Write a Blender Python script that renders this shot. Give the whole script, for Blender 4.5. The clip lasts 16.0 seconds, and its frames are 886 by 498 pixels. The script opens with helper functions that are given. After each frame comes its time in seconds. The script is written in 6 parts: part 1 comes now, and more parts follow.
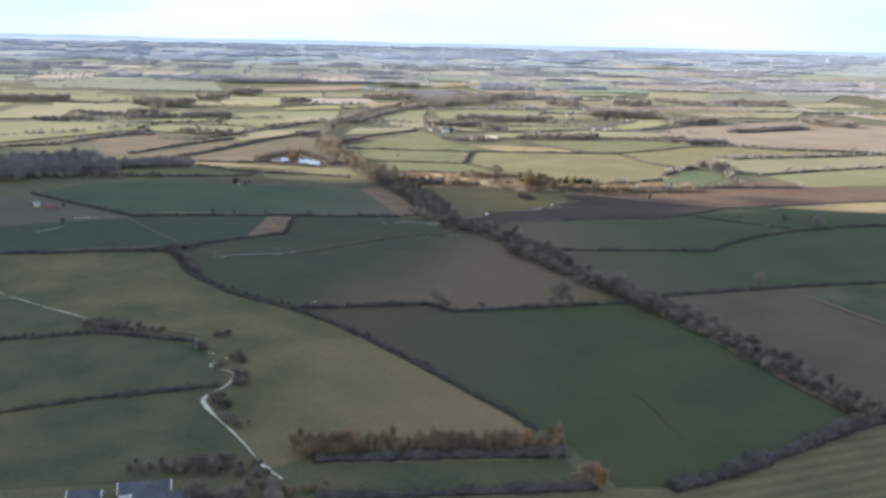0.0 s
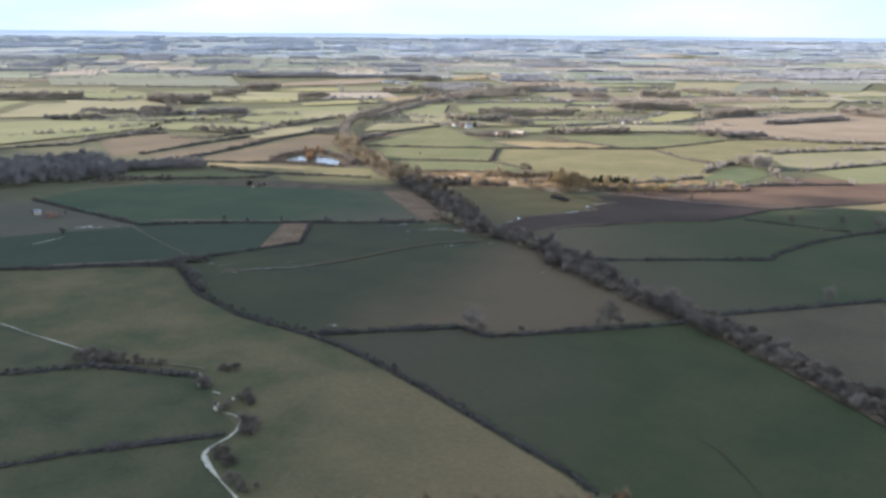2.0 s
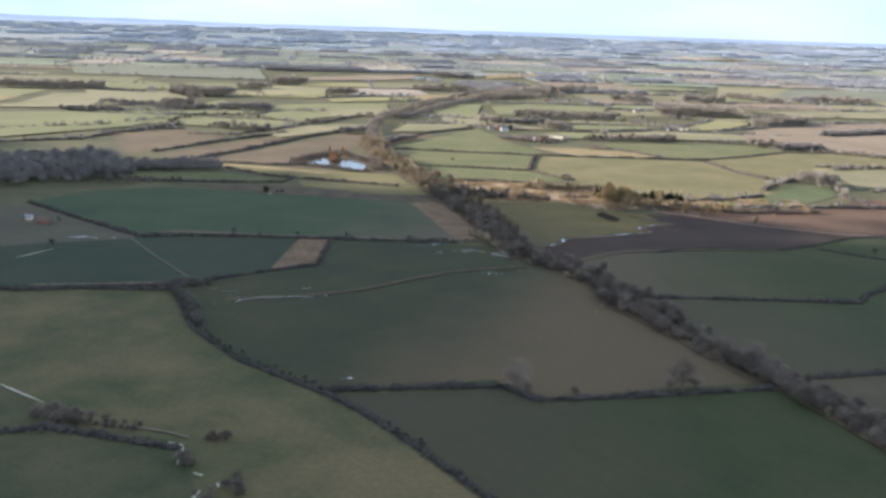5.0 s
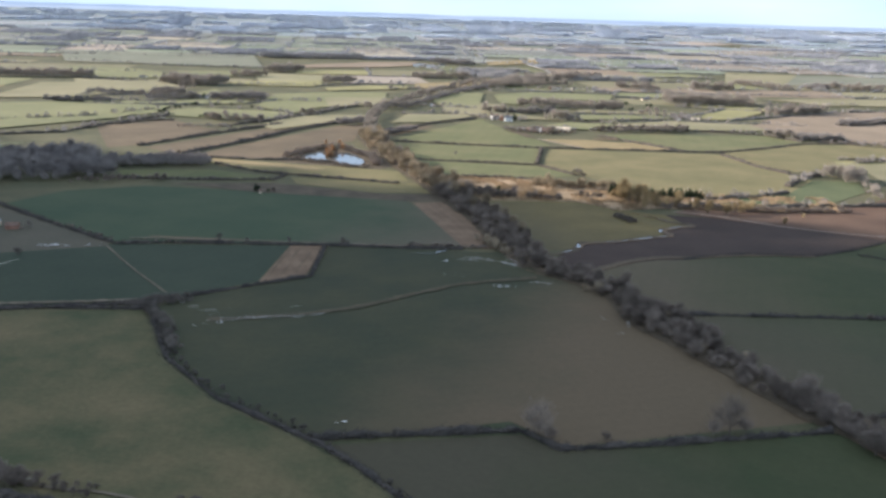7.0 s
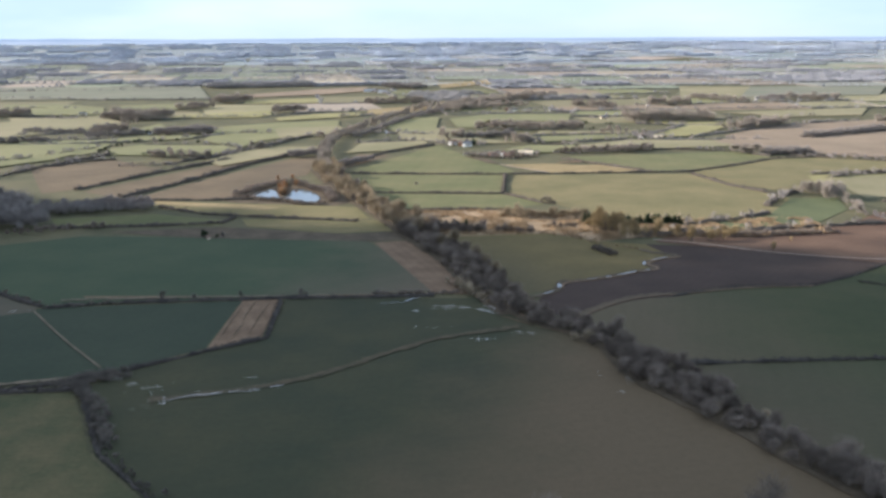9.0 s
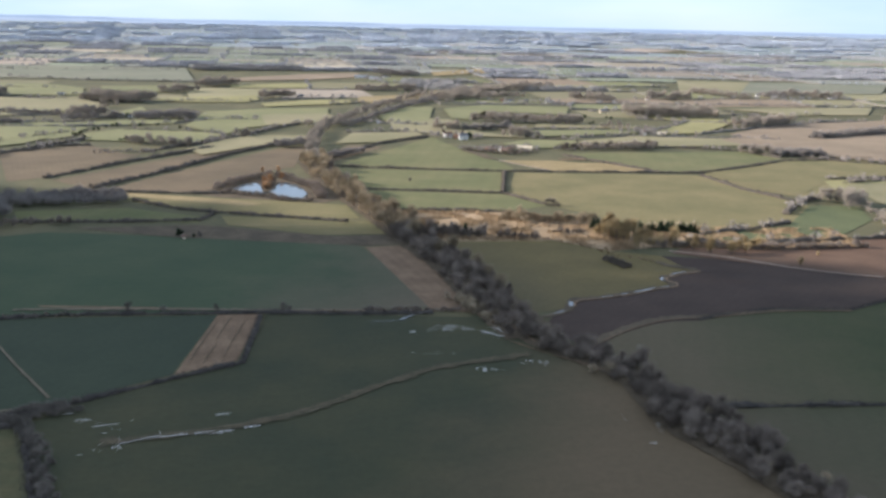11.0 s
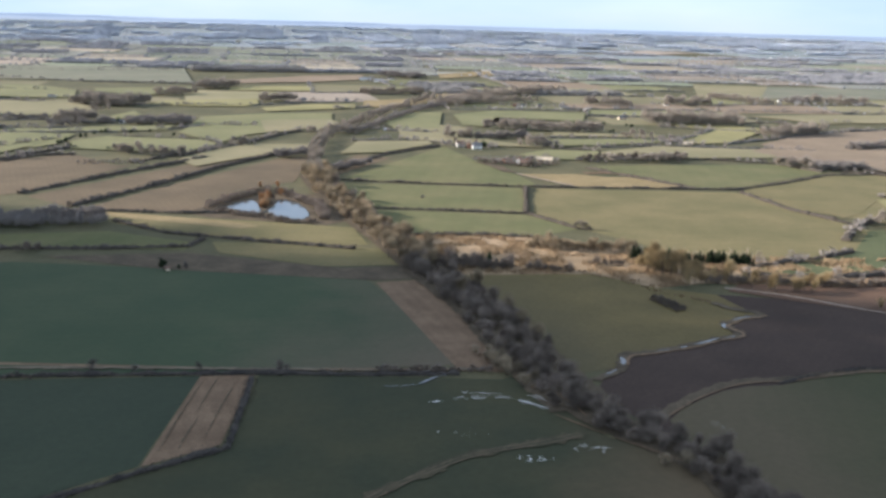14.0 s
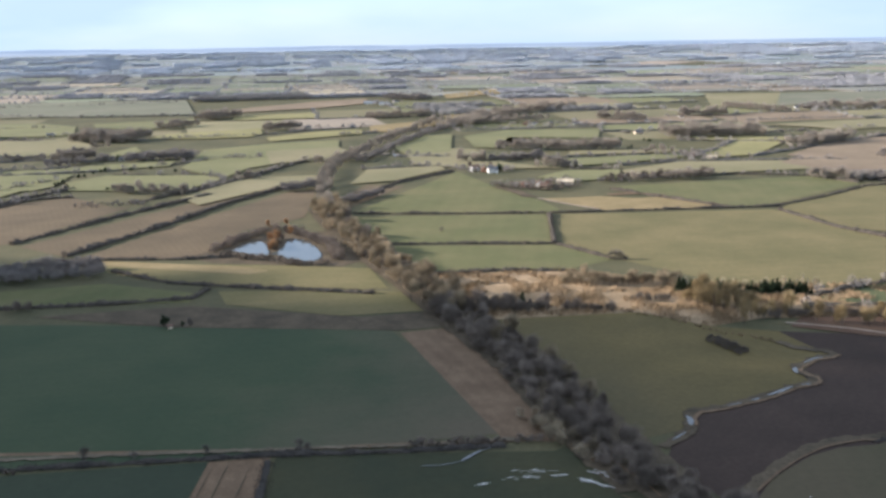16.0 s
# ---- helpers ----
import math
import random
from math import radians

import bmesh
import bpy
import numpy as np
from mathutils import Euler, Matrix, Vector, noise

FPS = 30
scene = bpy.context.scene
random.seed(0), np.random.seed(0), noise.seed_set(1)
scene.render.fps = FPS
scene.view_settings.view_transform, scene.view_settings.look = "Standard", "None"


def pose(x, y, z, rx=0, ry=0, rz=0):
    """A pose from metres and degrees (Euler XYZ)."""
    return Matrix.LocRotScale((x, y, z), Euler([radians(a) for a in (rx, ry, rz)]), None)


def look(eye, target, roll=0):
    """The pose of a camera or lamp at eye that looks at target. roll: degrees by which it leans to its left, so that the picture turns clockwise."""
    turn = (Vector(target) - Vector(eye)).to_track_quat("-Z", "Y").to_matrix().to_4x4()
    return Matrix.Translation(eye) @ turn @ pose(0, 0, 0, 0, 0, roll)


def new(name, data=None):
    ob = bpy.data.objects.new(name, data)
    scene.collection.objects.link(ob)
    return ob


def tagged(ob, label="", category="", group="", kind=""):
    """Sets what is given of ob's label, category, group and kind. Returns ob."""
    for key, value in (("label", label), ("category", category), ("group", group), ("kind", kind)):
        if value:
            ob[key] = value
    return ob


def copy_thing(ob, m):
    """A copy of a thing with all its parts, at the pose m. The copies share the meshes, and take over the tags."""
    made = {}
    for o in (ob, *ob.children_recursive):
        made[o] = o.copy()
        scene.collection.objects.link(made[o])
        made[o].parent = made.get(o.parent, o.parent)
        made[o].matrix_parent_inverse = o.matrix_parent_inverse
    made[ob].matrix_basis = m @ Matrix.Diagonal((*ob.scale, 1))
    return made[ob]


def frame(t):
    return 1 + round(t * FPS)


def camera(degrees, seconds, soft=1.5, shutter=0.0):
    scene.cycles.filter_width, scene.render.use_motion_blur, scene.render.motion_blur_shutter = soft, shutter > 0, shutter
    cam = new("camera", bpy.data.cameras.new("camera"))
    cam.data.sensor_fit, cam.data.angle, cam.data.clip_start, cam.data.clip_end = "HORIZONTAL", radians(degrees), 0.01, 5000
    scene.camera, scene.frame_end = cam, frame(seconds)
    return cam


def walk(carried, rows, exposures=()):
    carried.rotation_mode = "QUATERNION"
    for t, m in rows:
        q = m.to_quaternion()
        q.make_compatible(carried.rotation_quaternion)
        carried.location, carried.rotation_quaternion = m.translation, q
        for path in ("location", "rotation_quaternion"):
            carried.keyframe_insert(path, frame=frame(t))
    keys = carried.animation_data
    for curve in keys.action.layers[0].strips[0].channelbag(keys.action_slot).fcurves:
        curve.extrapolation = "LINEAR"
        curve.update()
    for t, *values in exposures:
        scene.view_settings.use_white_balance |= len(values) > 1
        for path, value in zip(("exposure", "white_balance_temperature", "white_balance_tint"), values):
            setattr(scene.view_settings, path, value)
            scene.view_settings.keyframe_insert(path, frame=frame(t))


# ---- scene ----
# ---- camera: seconds, x, y, z, yaw, pitch, roll ----
FLIGHT = [
    (0, 55.26, -454.93, 148.66, -0.678, -12.586, 1.219),
    (0.5, 53.84, -440.21, 148.22, 0.297, -13.401, 0.574),
    (1, 52.37, -425.14, 148.26, 0.743, -13.632, 0.840),
    (1.5, 50.69, -410.16, 148.33, 0.298, -13.155, 0.953),
    (2, 48.88, -395.50, 148.29, 0.540, -13.099, 0.492),
    (2.5, 47.30, -381.37, 148.11, 1.357, -12.562, 0.184),
    (3, 45.97, -367.20, 148.14, 1.645, -13.023, 0.359),
    (3.5, 44.52, -352.90, 148.20, 1.570, -13.193, 1.094),
    (6, 38.13, -283.22, 147.83, 2.147, -13.891, 2.032),
    (6.5, 36.37, -268.58, 147.88, 1.814, -14.623, 1.790),
    (7, 34.84, -254.18, 147.87, 2.027, -14.195, 1.747),
    (7.5, 32.75, -240.10, 147.99, 1.003, -14.621, 1.299),
    (8, 30.66, -225.77, 148.31, 0.394, -15.338, 0.757),
    (8.5, 28.80, -211.61, 148.78, -0.750, -12.732, 1.886),
    (9, 26.58, -197.88, 148.82, -0.600, -12.891, -0.229),
    (11.5, 18.02, -123.98, 148.67, -1.590, -13.710, 1.458),
    (12, 16.63, -109.31, 148.63, -1.359, -13.489, 0.950),
    (12.5, 14.92, -94.88, 148.60, -1.181, -13.447, 0.594),
    (13, 13.12, -80.95, 148.50, -1.138, -13.440, -0.568),
    (13.5, 11.35, -67.49, 148.48, -0.783, -13.038, -0.990),
    (14, 9.32, -53.72, 148.78, -1.375, -13.642, 1.580),
    (14.5, 7.04, -40.00, 149.14, -1.262, -13.282, 1.834),
    (15, 4.49, -26.76, 149.57, -1.221, -13.674, 1.388),
    (15.5, 2.26, -13.37, 149.99, -1.064, -13.093, 0.138),
    (16, 0.00, 0.00, 150.00, -0.844, -12.565, -0.950),
]
cam = camera(50.00, 16.0, soft=3.0)
walk(cam, [(t, pose(x, y, z, 90 + pitch, 0, yaw) @ pose(0, 0, 0, 0, 0, roll)) for t, x, y, z, yaw, pitch, roll in FLIGHT],
     exposures=[(0.0, 1.84, 5320, 13), (3.5, 1.76, 5340, 13), (8.0, 1.63, 5350, 13), (16.0, 1.49, 5390, 13)])

# ---- light: low winter sun from the west, a broad cloud over the near fields ----
SUN_UP, SUN_TURN = radians(17.0), radians(-82.0)
TO_SUN = Vector((math.sin(SUN_TURN) * math.cos(SUN_UP), math.cos(SUN_TURN) * math.cos(SUN_UP), math.sin(SUN_UP)))
world = bpy.data.worlds.new("winter_sky")
scene.world = world
world.use_nodes = True
wn = world.node_tree.nodes
sky = wn.new("ShaderNodeTexSky")
sky.sky_type, sky.sun_disc, sky.sun_elevation, sky.sun_rotation = "NISHITA", False, SUN_UP, SUN_TURN
sky.air_density, sky.dust_density, sky.ozone_density = 1.0, 0.3, 2.0
wl = world.node_tree.links
clear, thin_cloud, blend = wn["Background"], wn.new("ShaderNodeBackground"), wn.new("ShaderNodeMixShader")
clear.inputs["Strength"].default_value = 0.10
thin_cloud.inputs["Color"].default_value, thin_cloud.inputs["Strength"].default_value = (0.90, 0.95, 0.965, 1), 0.345
wl.new(sky.outputs[0], clear.inputs["Color"])
where, spread_out, veil, thick = wn.new("ShaderNodeTexCoord"), wn.new("ShaderNodeMapping"), wn.new("ShaderNodeTexNoise"), wn.new("ShaderNodeMapRange")
spread_out.inputs["Scale"].default_value = (1.6, 1.6, 7.0)
veil.inputs["Scale"].default_value, veil.inputs["Detail"].default_value = 1.6, 6.0
thick.inputs["From Min"].default_value, thick.inputs["From Max"].default_value = 0.35, 0.65
thick.inputs["To Min"].default_value, thick.inputs["To Max"].default_value = 0.65, 1.0
wl.new(where.outputs["Generated"], spread_out.inputs["Vector"])
wl.new(spread_out.outputs[0], veil.inputs["Vector"])
wl.new(veil.outputs["Fac"], thick.inputs["Value"])
wl.new(thick.outputs[0], blend.inputs[0])
height, rise, tone_of = wn.new("ShaderNodeSeparateXYZ"), wn.new("ShaderNodeMapRange"), wn.new("ShaderNodeMixRGB")
rise.inputs["From Min"].default_value, rise.inputs["From Max"].default_value = 0.0, 0.30
tone_of.inputs[1].default_value, tone_of.inputs[2].default_value = (0.745, 0.868, 0.955, 1), (0.915, 0.96, 0.97, 1)
wl.new(where.outputs["Generated"], height.inputs[0])
wl.new(height.outputs["Z"], rise.inputs["Value"])
wl.new(rise.outputs[0], tone_of.inputs[0])
wl.new(tone_of.outputs[0], thin_cloud.inputs["Color"])
wl.new(clear.outputs[0], blend.inputs[1])
wl.new(thin_cloud.outputs[0], blend.inputs[2])
wl.new(blend.outputs[0], wn["World Output"].inputs["Surface"])
sun = new("sun", bpy.data.lights.new("sun", "SUN"))
sun.data.energy, sun.data.angle, sun.data.color = 4.8, radians(0.5), (1.0, 0.82, 0.60)
sun.matrix_world = look(TO_SUN * 100, (0, 0, 0))

# ---- helpers of this place ----
rng = np.random.default_rng(7)
FLAT_END, REACH, EYE_HEIGHT, EYE_BACK = 2200.0, 2500.0, 149.0, 230.0


def lift(x, y):
    """Level for two kilometres; farther land is squeezed nearer and raised to fit the camera's view."""
    d = y + EYE_BACK
    if d <= FLAT_END:
        return x, y, 0.0
    near = FLAT_END + REACH * (1 - math.exp(-(d - FLAT_END) / REACH))
    return x * near / d, near - EYE_BACK, EYE_HEIGHT * (1 - near / d)


def mesh_of(name, verts, faces, material, smooth=False):
    me = bpy.data.meshes.new(name)
    me.from_pydata([tuple(v) for v in verts], [], [tuple(f) for f in faces])
    me.materials.append(material)
    if smooth:
        me.polygons.foreach_set("use_smooth", [True] * len(me.polygons))
    me.update()
    return me


def part(name, me, parent, label=""):
    ob = new(name, me)
    ob.parent = parent
    return tagged(ob, label) if label else ob


class Shape:
    """Gathers vertices and faces of one mesh."""

    def __init__(self):
        self.v, self.f = [], []

    def add(self, verts, faces):
        n = len(self.v)
        self.v.extend(verts)
        self.f.extend(tuple(i + n for i in f) for f in faces)

    def box(self, cx, cy, z0, sx, sy, sz, turn=0.0):
        c, s = math.cos(turn), math.sin(turn)
        vs = []
        for z in (z0, z0 + sz):
            for a, b in ((-1, -1), (1, -1), (1, 1), (-1, 1)):
                x, y = a * sx / 2, b * sy / 2
                vs.append((cx + x * c - y * s, cy + x * s + y * c, z))
        self.add(vs, [(3, 2, 1, 0), (4, 5, 6, 7), (0, 1, 5, 4), (1, 2, 6, 5), (2, 3, 7, 6), (3, 0, 4, 7)])

    def tube(self, a, b, ra, rb, sides=6):
        a, b = Vector(a), Vector(b)
        d = (b - a).normalized()
        u = d.orthogonal().normalized()
        w = d.cross(u)
        ring = [(u * math.cos(k * math.tau / sides) + w * math.sin(k * math.tau / sides)) for k in range(sides)]
        self.add([a + r * ra for r in ring] + [b + r * rb for r in ring],
                 [(k, (k + 1) % sides, sides + (k + 1) % sides, sides + k) for k in range(sides)])
        return len(self.v) - 2 * sides

    def blades(self, centres, ways, lengths, widths):
        """Thin three-cornered twigs or leaf sprays."""
        n = len(self.v)
        side = np.cross(ways, rng.normal(size=ways.shape))
        side /= np.linalg.norm(side, axis=1, keepdims=True) + 1e-9
        a = centres - side * widths[:, None] / 2 - ways * lengths[:, None] / 2
        b = centres + side * widths[:, None] / 2 - ways * lengths[:, None] / 2
        c = centres + ways * lengths[:, None] / 2
        self.v.extend(np.stack([a, b, c], 1).reshape(-1, 3).tolist())
        self.f.extend((n + 3 * k, n + 3 * k + 1, n + 3 * k + 2) for k in range(len(centres)))

    def mesh(self, name, material, smooth=False):
        return mesh_of(name, self.v, self.f, material, smooth)


def along(points, step):
    """Points at even steps along a line, with the way there."""
    out = []
    for (x0, y0), (x1, y1) in zip(points, points[1:]):
        n = max(1, round(math.hypot(x1 - x0, y1 - y0) / step))
        l = math.hypot(x1 - x0, y1 - y0) or 1
        out += [(x0 + (x1 - x0) * k / n, y0 + (y1 - y0) * k / n, (x1 - x0) / l, (y1 - y0) / l) for k in range(n)]
    out.append((*points[-1], out[-1][2], out[-1][3]))
    return out


def smooth_line(points, rounds=2):
    """Cuts the corners of a line."""
    for _ in range(rounds):
        cut = [points[0]]
        for (x0, y0), (x1, y1) in zip(points, points[1:]):
            cut += [(0.75 * x0 + 0.25 * x1, 0.75 * y0 + 0.25 * y1), (0.25 * x0 + 0.75 * x1, 0.25 * y0 + 0.75 * y1)]
        points = cut + [points[-1]]
    return points


# ---- materials ----
def surface(name, c1, c2, size=40.0, fine=1.5, rough=0.95, spread=0.25, bump=0.3, stripe=None, c3=None, islands=0.0, spec=0.1, objects=0.0, drift=None, haze_sheen=0.0):
    """The sheen weight adds blue at flat angles in place of distance haze. Colour between c1 and c2 in patches of that
    size in metres, with a fine grain; stripe: (degrees, metres, depth) of drill rows or furrows.
    """
    m = bpy.data.materials.new(name)
    m.use_nodes = True
    nt = m.node_tree
    N, L = nt.nodes, nt.links
    b = N["Principled BSDF"]
    b.inputs["Roughness"].default_value = rough
    b.inputs["Specular IOR Level"].default_value = spec
    b.inputs["Sheen Weight"].default_value, b.inputs["Sheen Roughness"].default_value = haze_sheen, 0.45
    b.inputs["Sheen Tint"].default_value = (0.80, 0.88, 1.0, 1)
    geo = N.new("ShaderNodeNewGeometry")
    def noise_of(scale, detail, rough_=0.6):
        n = N.new("ShaderNodeTexNoise")
        n.inputs["Scale"].default_value, n.inputs["Detail"].default_value, n.inputs["Roughness"].default_value = 1.0 / scale, detail, rough_
        L.new(geo.outputs["Position"], n.inputs["Vector"])
        return n
    big, small = noise_of(size, 5), noise_of(fine, 4, 0.7)
    ramp = N.new("ShaderNodeValToRGB")
    ramp.color_ramp.elements[0].position, ramp.color_ramp.elements[1].position = 0.34, 0.66
    ramp.color_ramp.elements[0].color, ramp.color_ramp.elements[1].color = (*c1, 1), (*c2, 1)
    if c3:
        e = ramp.color_ramp.elements.new(0.8)
        e.color = (*c3, 1)
    L.new(big.outputs["Fac"], ramp.inputs[0])
    tone = ramp.outputs["Color"]
    if drift:
        (x0, y0), (x1, y1), other = drift
        dot, far, mix = N.new("ShaderNodeVectorMath"), N.new("ShaderNodeMapRange"), N.new("ShaderNodeMixRGB")
        dot.operation = "DOT_PRODUCT"
        l = math.hypot(x1 - x0, y1 - y0)
        ux, uy = (x1 - x0) / l, (y1 - y0) / l
        dot.inputs[1].default_value = (ux, uy, 0)
        L.new(geo.outputs["Position"], dot.inputs[0])
        wide = noise_of(70, 4)
        bend = N.new("ShaderNodeMath")
        bend.operation = "MULTIPLY_ADD"
        bend.inputs[1].default_value = l * 1.2
        L.new(wide.outputs["Fac"], bend.inputs[0])
        L.new(dot.outputs["Value"], bend.inputs[2])
        start = x0 * ux + y0 * uy + 0.6 * l
        far.inputs["From Min"].default_value, far.inputs["From Max"].default_value = start, start + l
        L.new(bend.outputs[0], far.inputs["Value"])
        L.new(far.outputs[0], mix.inputs[0])
        L.new(tone, mix.inputs[1])
        mix.inputs[2].default_value = (*other, 1)
        tone = mix.outputs[0]
    gain = N.new("ShaderNodeMapRange")
    gain.inputs["From Min"].default_value, gain.inputs["From Max"].default_value = 0.25, 0.75
    gain.inputs["To Min"].default_value, gain.inputs["To Max"].default_value = 1 - spread, 1 + spread
    L.new(small.outputs["Fac"], gain.inputs["Value"])
    mul = N.new("ShaderNodeVectorMath")
    mul.operation = "SCALE"
    L.new(tone, mul.inputs[0])
    L.new(gain.outputs[0], mul.inputs["Scale"])
    last = mul.outputs[0]
    def scaled(last, source, low, high):
        mr = N.new("ShaderNodeMapRange")
        mr.inputs["To Min"].default_value, mr.inputs["To Max"].default_value = low, high
        L.new(source, mr.inputs["Value"])
        sc = N.new("ShaderNodeVectorMath")
        sc.operation = "SCALE"
        L.new(last, sc.inputs[0])
        L.new(mr.outputs[0], sc.inputs["Scale"])
        return sc.outputs[0]
    if stripe:
        turn, width, depth = stripe
        mp = N.new("ShaderNodeMapping")
        mp.inputs["Rotation"].default_value = (0, 0, radians(turn))
        L.new(geo.outputs["Position"], mp.inputs["Vector"])
        wv = N.new("ShaderNodeTexWave")
        wv.inputs["Scale"].default_value = 0.314 / width
        wv.inputs["Distortion"].default_value, wv.inputs["Detail"].default_value, wv.inputs["Detail Scale"].default_value = 1.2, 2.0, 0.3
        L.new(mp.outputs[0], wv.inputs["Vector"])
        last = scaled(last, wv.outputs["Fac"], 1 - depth, 1 + depth)
    if islands:
        last = scaled(last, geo.outputs["Random Per Island"], 1 - islands, 1 + islands)
    if objects:
        info = N.new("ShaderNodeObjectInfo")
        last = scaled(last, info.outputs["Random"], 1 - objects, 1 + objects)
    L.new(last, b.inputs["Base Color"])
    if bump:
        bp = N.new("ShaderNodeBump")
        bp.inputs["Strength"].default_value, bp.inputs["Distance"].default_value = bump, 0.3
        L.new(small.outputs["Fac"], bp.inputs["Height"])
        L.new(bp.outputs[0], b.inputs["Normal"])
    return m


M_GRASS = surface("rough_grass", (0.070, 0.070, 0.039), (0.112, 0.099, 0.054), 60, 2.0)
M_PASTURE = surface("winter_pasture", (0.056, 0.063, 0.031), (0.124, 0.101, 0.052), 42, 2.5, spread=0.18, c3=(0.150, 0.116, 0.064), drift=((-40, -20), (100, -50), (0.158, 0.119, 0.064)))
M_MEADOW = surface("damp_meadow", (0.044, 0.052, 0.027), (0.092, 0.083, 0.045), 42, 2.0, spread=0.18, c3=(0.115, 0.092, 0.055))
M_STRIPED = surface("mown_winter_pasture", (0.082, 0.077, 0.042), (0.118, 0.099, 0.053), 30, 2.5, spread=0.15, stripe=(70, 7, 0.12))
M_WHEAT_DIM = surface("deep_green_winter_wheat", (0.042, 0.052, 0.026), (0.060, 0.063, 0.032), 60, 3.0, spread=0.1, stripe=(15, 8, 0.01), drift=((250, 190), (160, 160), (0.078, 0.067, 0.042)))
M_WHEAT = surface("winter_wheat", (0.035, 0.045, 0.029), (0.048, 0.057, 0.036), 90, 3.0, spread=0.12, stripe=(20, 9, 0.01))
M_DEEPGREEN = surface("deep_green_grass", (0.075, 0.086, 0.042), (0.105, 0.112, 0.055), 60, 3.0, spread=0.13)
M_WHEAT_NEAR = surface("winter_wheat_on_grey_soil", (0.038, 0.048, 0.022), (0.056, 0.058, 0.028), 55, 3.0, spread=0.1, stripe=(-35, 12, 0.01), c3=(0.064, 0.057, 0.033), drift=((120, -40), (30, -20), (0.064, 0.057, 0.036)))
M_WHEAT_MID = surface("thin_wheat_on_wet_soil", (0.040, 0.045, 0.027), (0.059, 0.057, 0.031), 55, 3.0, spread=0.1, stripe=(70, 8, 0.008), drift=((30, 215), (100, 185), (0.107, 0.081, 0.049)))
M_WHEAT_EAST = surface("thin_wheat_on_brown_soil", (0.042, 0.051, 0.024), (0.061, 0.063, 0.031), 60, 3.0, spread=0.1, stripe=(15, 8, 0.01), drift=((230, 270), (150, 255), (0.094, 0.078, 0.048)))
M_WHEAT_LONG = surface("deep_green_wheat", (0.045, 0.063, 0.035), (0.064, 0.078, 0.043), 70, 3.0, spread=0.1, stripe=(80, 9, 0.01), drift=((-60, 430), (40, 390), (0.105, 0.088, 0.060)))
M_WHEAT_DARK = surface("young_wheat_on_wet_soil", (0.074, 0.070, 0.048), (0.100, 0.086, 0.060), 80, 3.0, spread=0.15, stripe=(70, 8, 0.02))
M_GREEN = surface("short_green_grass", (0.094, 0.099, 0.040), (0.134, 0.122, 0.055), 60, 3.0, spread=0.12, haze_sheen=0.009, stripe=(8, 14, 0.02))
M_LIT_OLIVE = surface("olive_grass", (0.116, 0.104, 0.045), (0.163, 0.134, 0.062), 55, 3.0, spread=0.14, haze_sheen=0.009, stripe=(82, 12, 0.02))
M_BARE = surface("bare_stubble", (0.089, 0.068, 0.041), (0.129, 0.096, 0.057), 60, 3.0, spread=0.14, stripe=(-24, 5, 0.025), haze_sheen=0.009)
M_PLOUGH = surface("dark_plough", (0.046, 0.034, 0.027), (0.064, 0.046, 0.036), 50, 2.0, spread=0.2, stripe=(35, 6, 0.015))
M_RED = surface("brown_plough", (0.084, 0.053, 0.036), (0.124, 0.080, 0.053), 60, 2.5, spread=0.15, stripe=(-15, 5, 0.03))
M_GOLD = surface("pale_stubble", (0.185, 0.145, 0.072), (0.26, 0.20, 0.105), 40, 2.0)
M_REED = surface("dry_reeds", (0.20, 0.143, 0.082), (0.33, 0.242, 0.148), 16, 1.8, spread=0.35, c3=(0.39, 0.292, 0.182))
M_ROUGH = surface("rough_brambles", (0.066, 0.053, 0.036), (0.112, 0.088, 0.058), 14, 1.5, spread=0.35)
M_TRACK = surface("muddy_track", (0.105, 0.088, 0.060), (0.165, 0.135, 0.095), 12, 1.0)
M_RUT = surface("churned_mud", (0.062, 0.052, 0.034), (0.138, 0.108, 0.072), 9, 1.0, spread=0.35)
M_MUDDYGRASS = surface("trodden_muddy_wheat", (0.048, 0.047, 0.028), (0.086, 0.071, 0.044), 10, 1.4, spread=0.3)
M_STRIP = surface("dead_grass_strip", (0.122, 0.084, 0.053), (0.182, 0.127, 0.080), 16, 1.2, spread=0.25, stripe=(-18, 6, 0.04))
# Grass paled towards grey, so that its colour carries distance haze.
M_PALEFIELD = surface("haze_paled_grass", (0.120, 0.124, 0.083), (0.160, 0.152, 0.105), 140, 12, spread=0.1, bump=0, islands=0.2, haze_sheen=0.012)
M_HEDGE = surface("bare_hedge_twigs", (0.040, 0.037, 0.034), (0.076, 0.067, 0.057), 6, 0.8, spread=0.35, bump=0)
M_TWIG = surface("bare_twigs", (0.212, 0.170, 0.112), (0.335, 0.272, 0.180), 8, 1.0, spread=0.3, bump=0, objects=0.35)
# Darker, greyer twig colour, with cloud shade on the tree belt worked in.
M_DARKTWIG = surface("dark_bare_twigs", (0.145, 0.121, 0.100), (0.236, 0.198, 0.161), 8, 1.0, spread=0.3, bump=0, objects=0.34)
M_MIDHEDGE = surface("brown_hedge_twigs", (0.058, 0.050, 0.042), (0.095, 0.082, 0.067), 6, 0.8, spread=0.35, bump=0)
M_BARK = surface("grey_brown_bark", (0.09, 0.075, 0.06), (0.16, 0.135, 0.11), 2, 0.3)
M_ORANGE = surface("russet_leaves", (0.267, 0.157, 0.080), (0.370, 0.228, 0.118), 5, 0.7, spread=0.3, bump=0, objects=0.25)
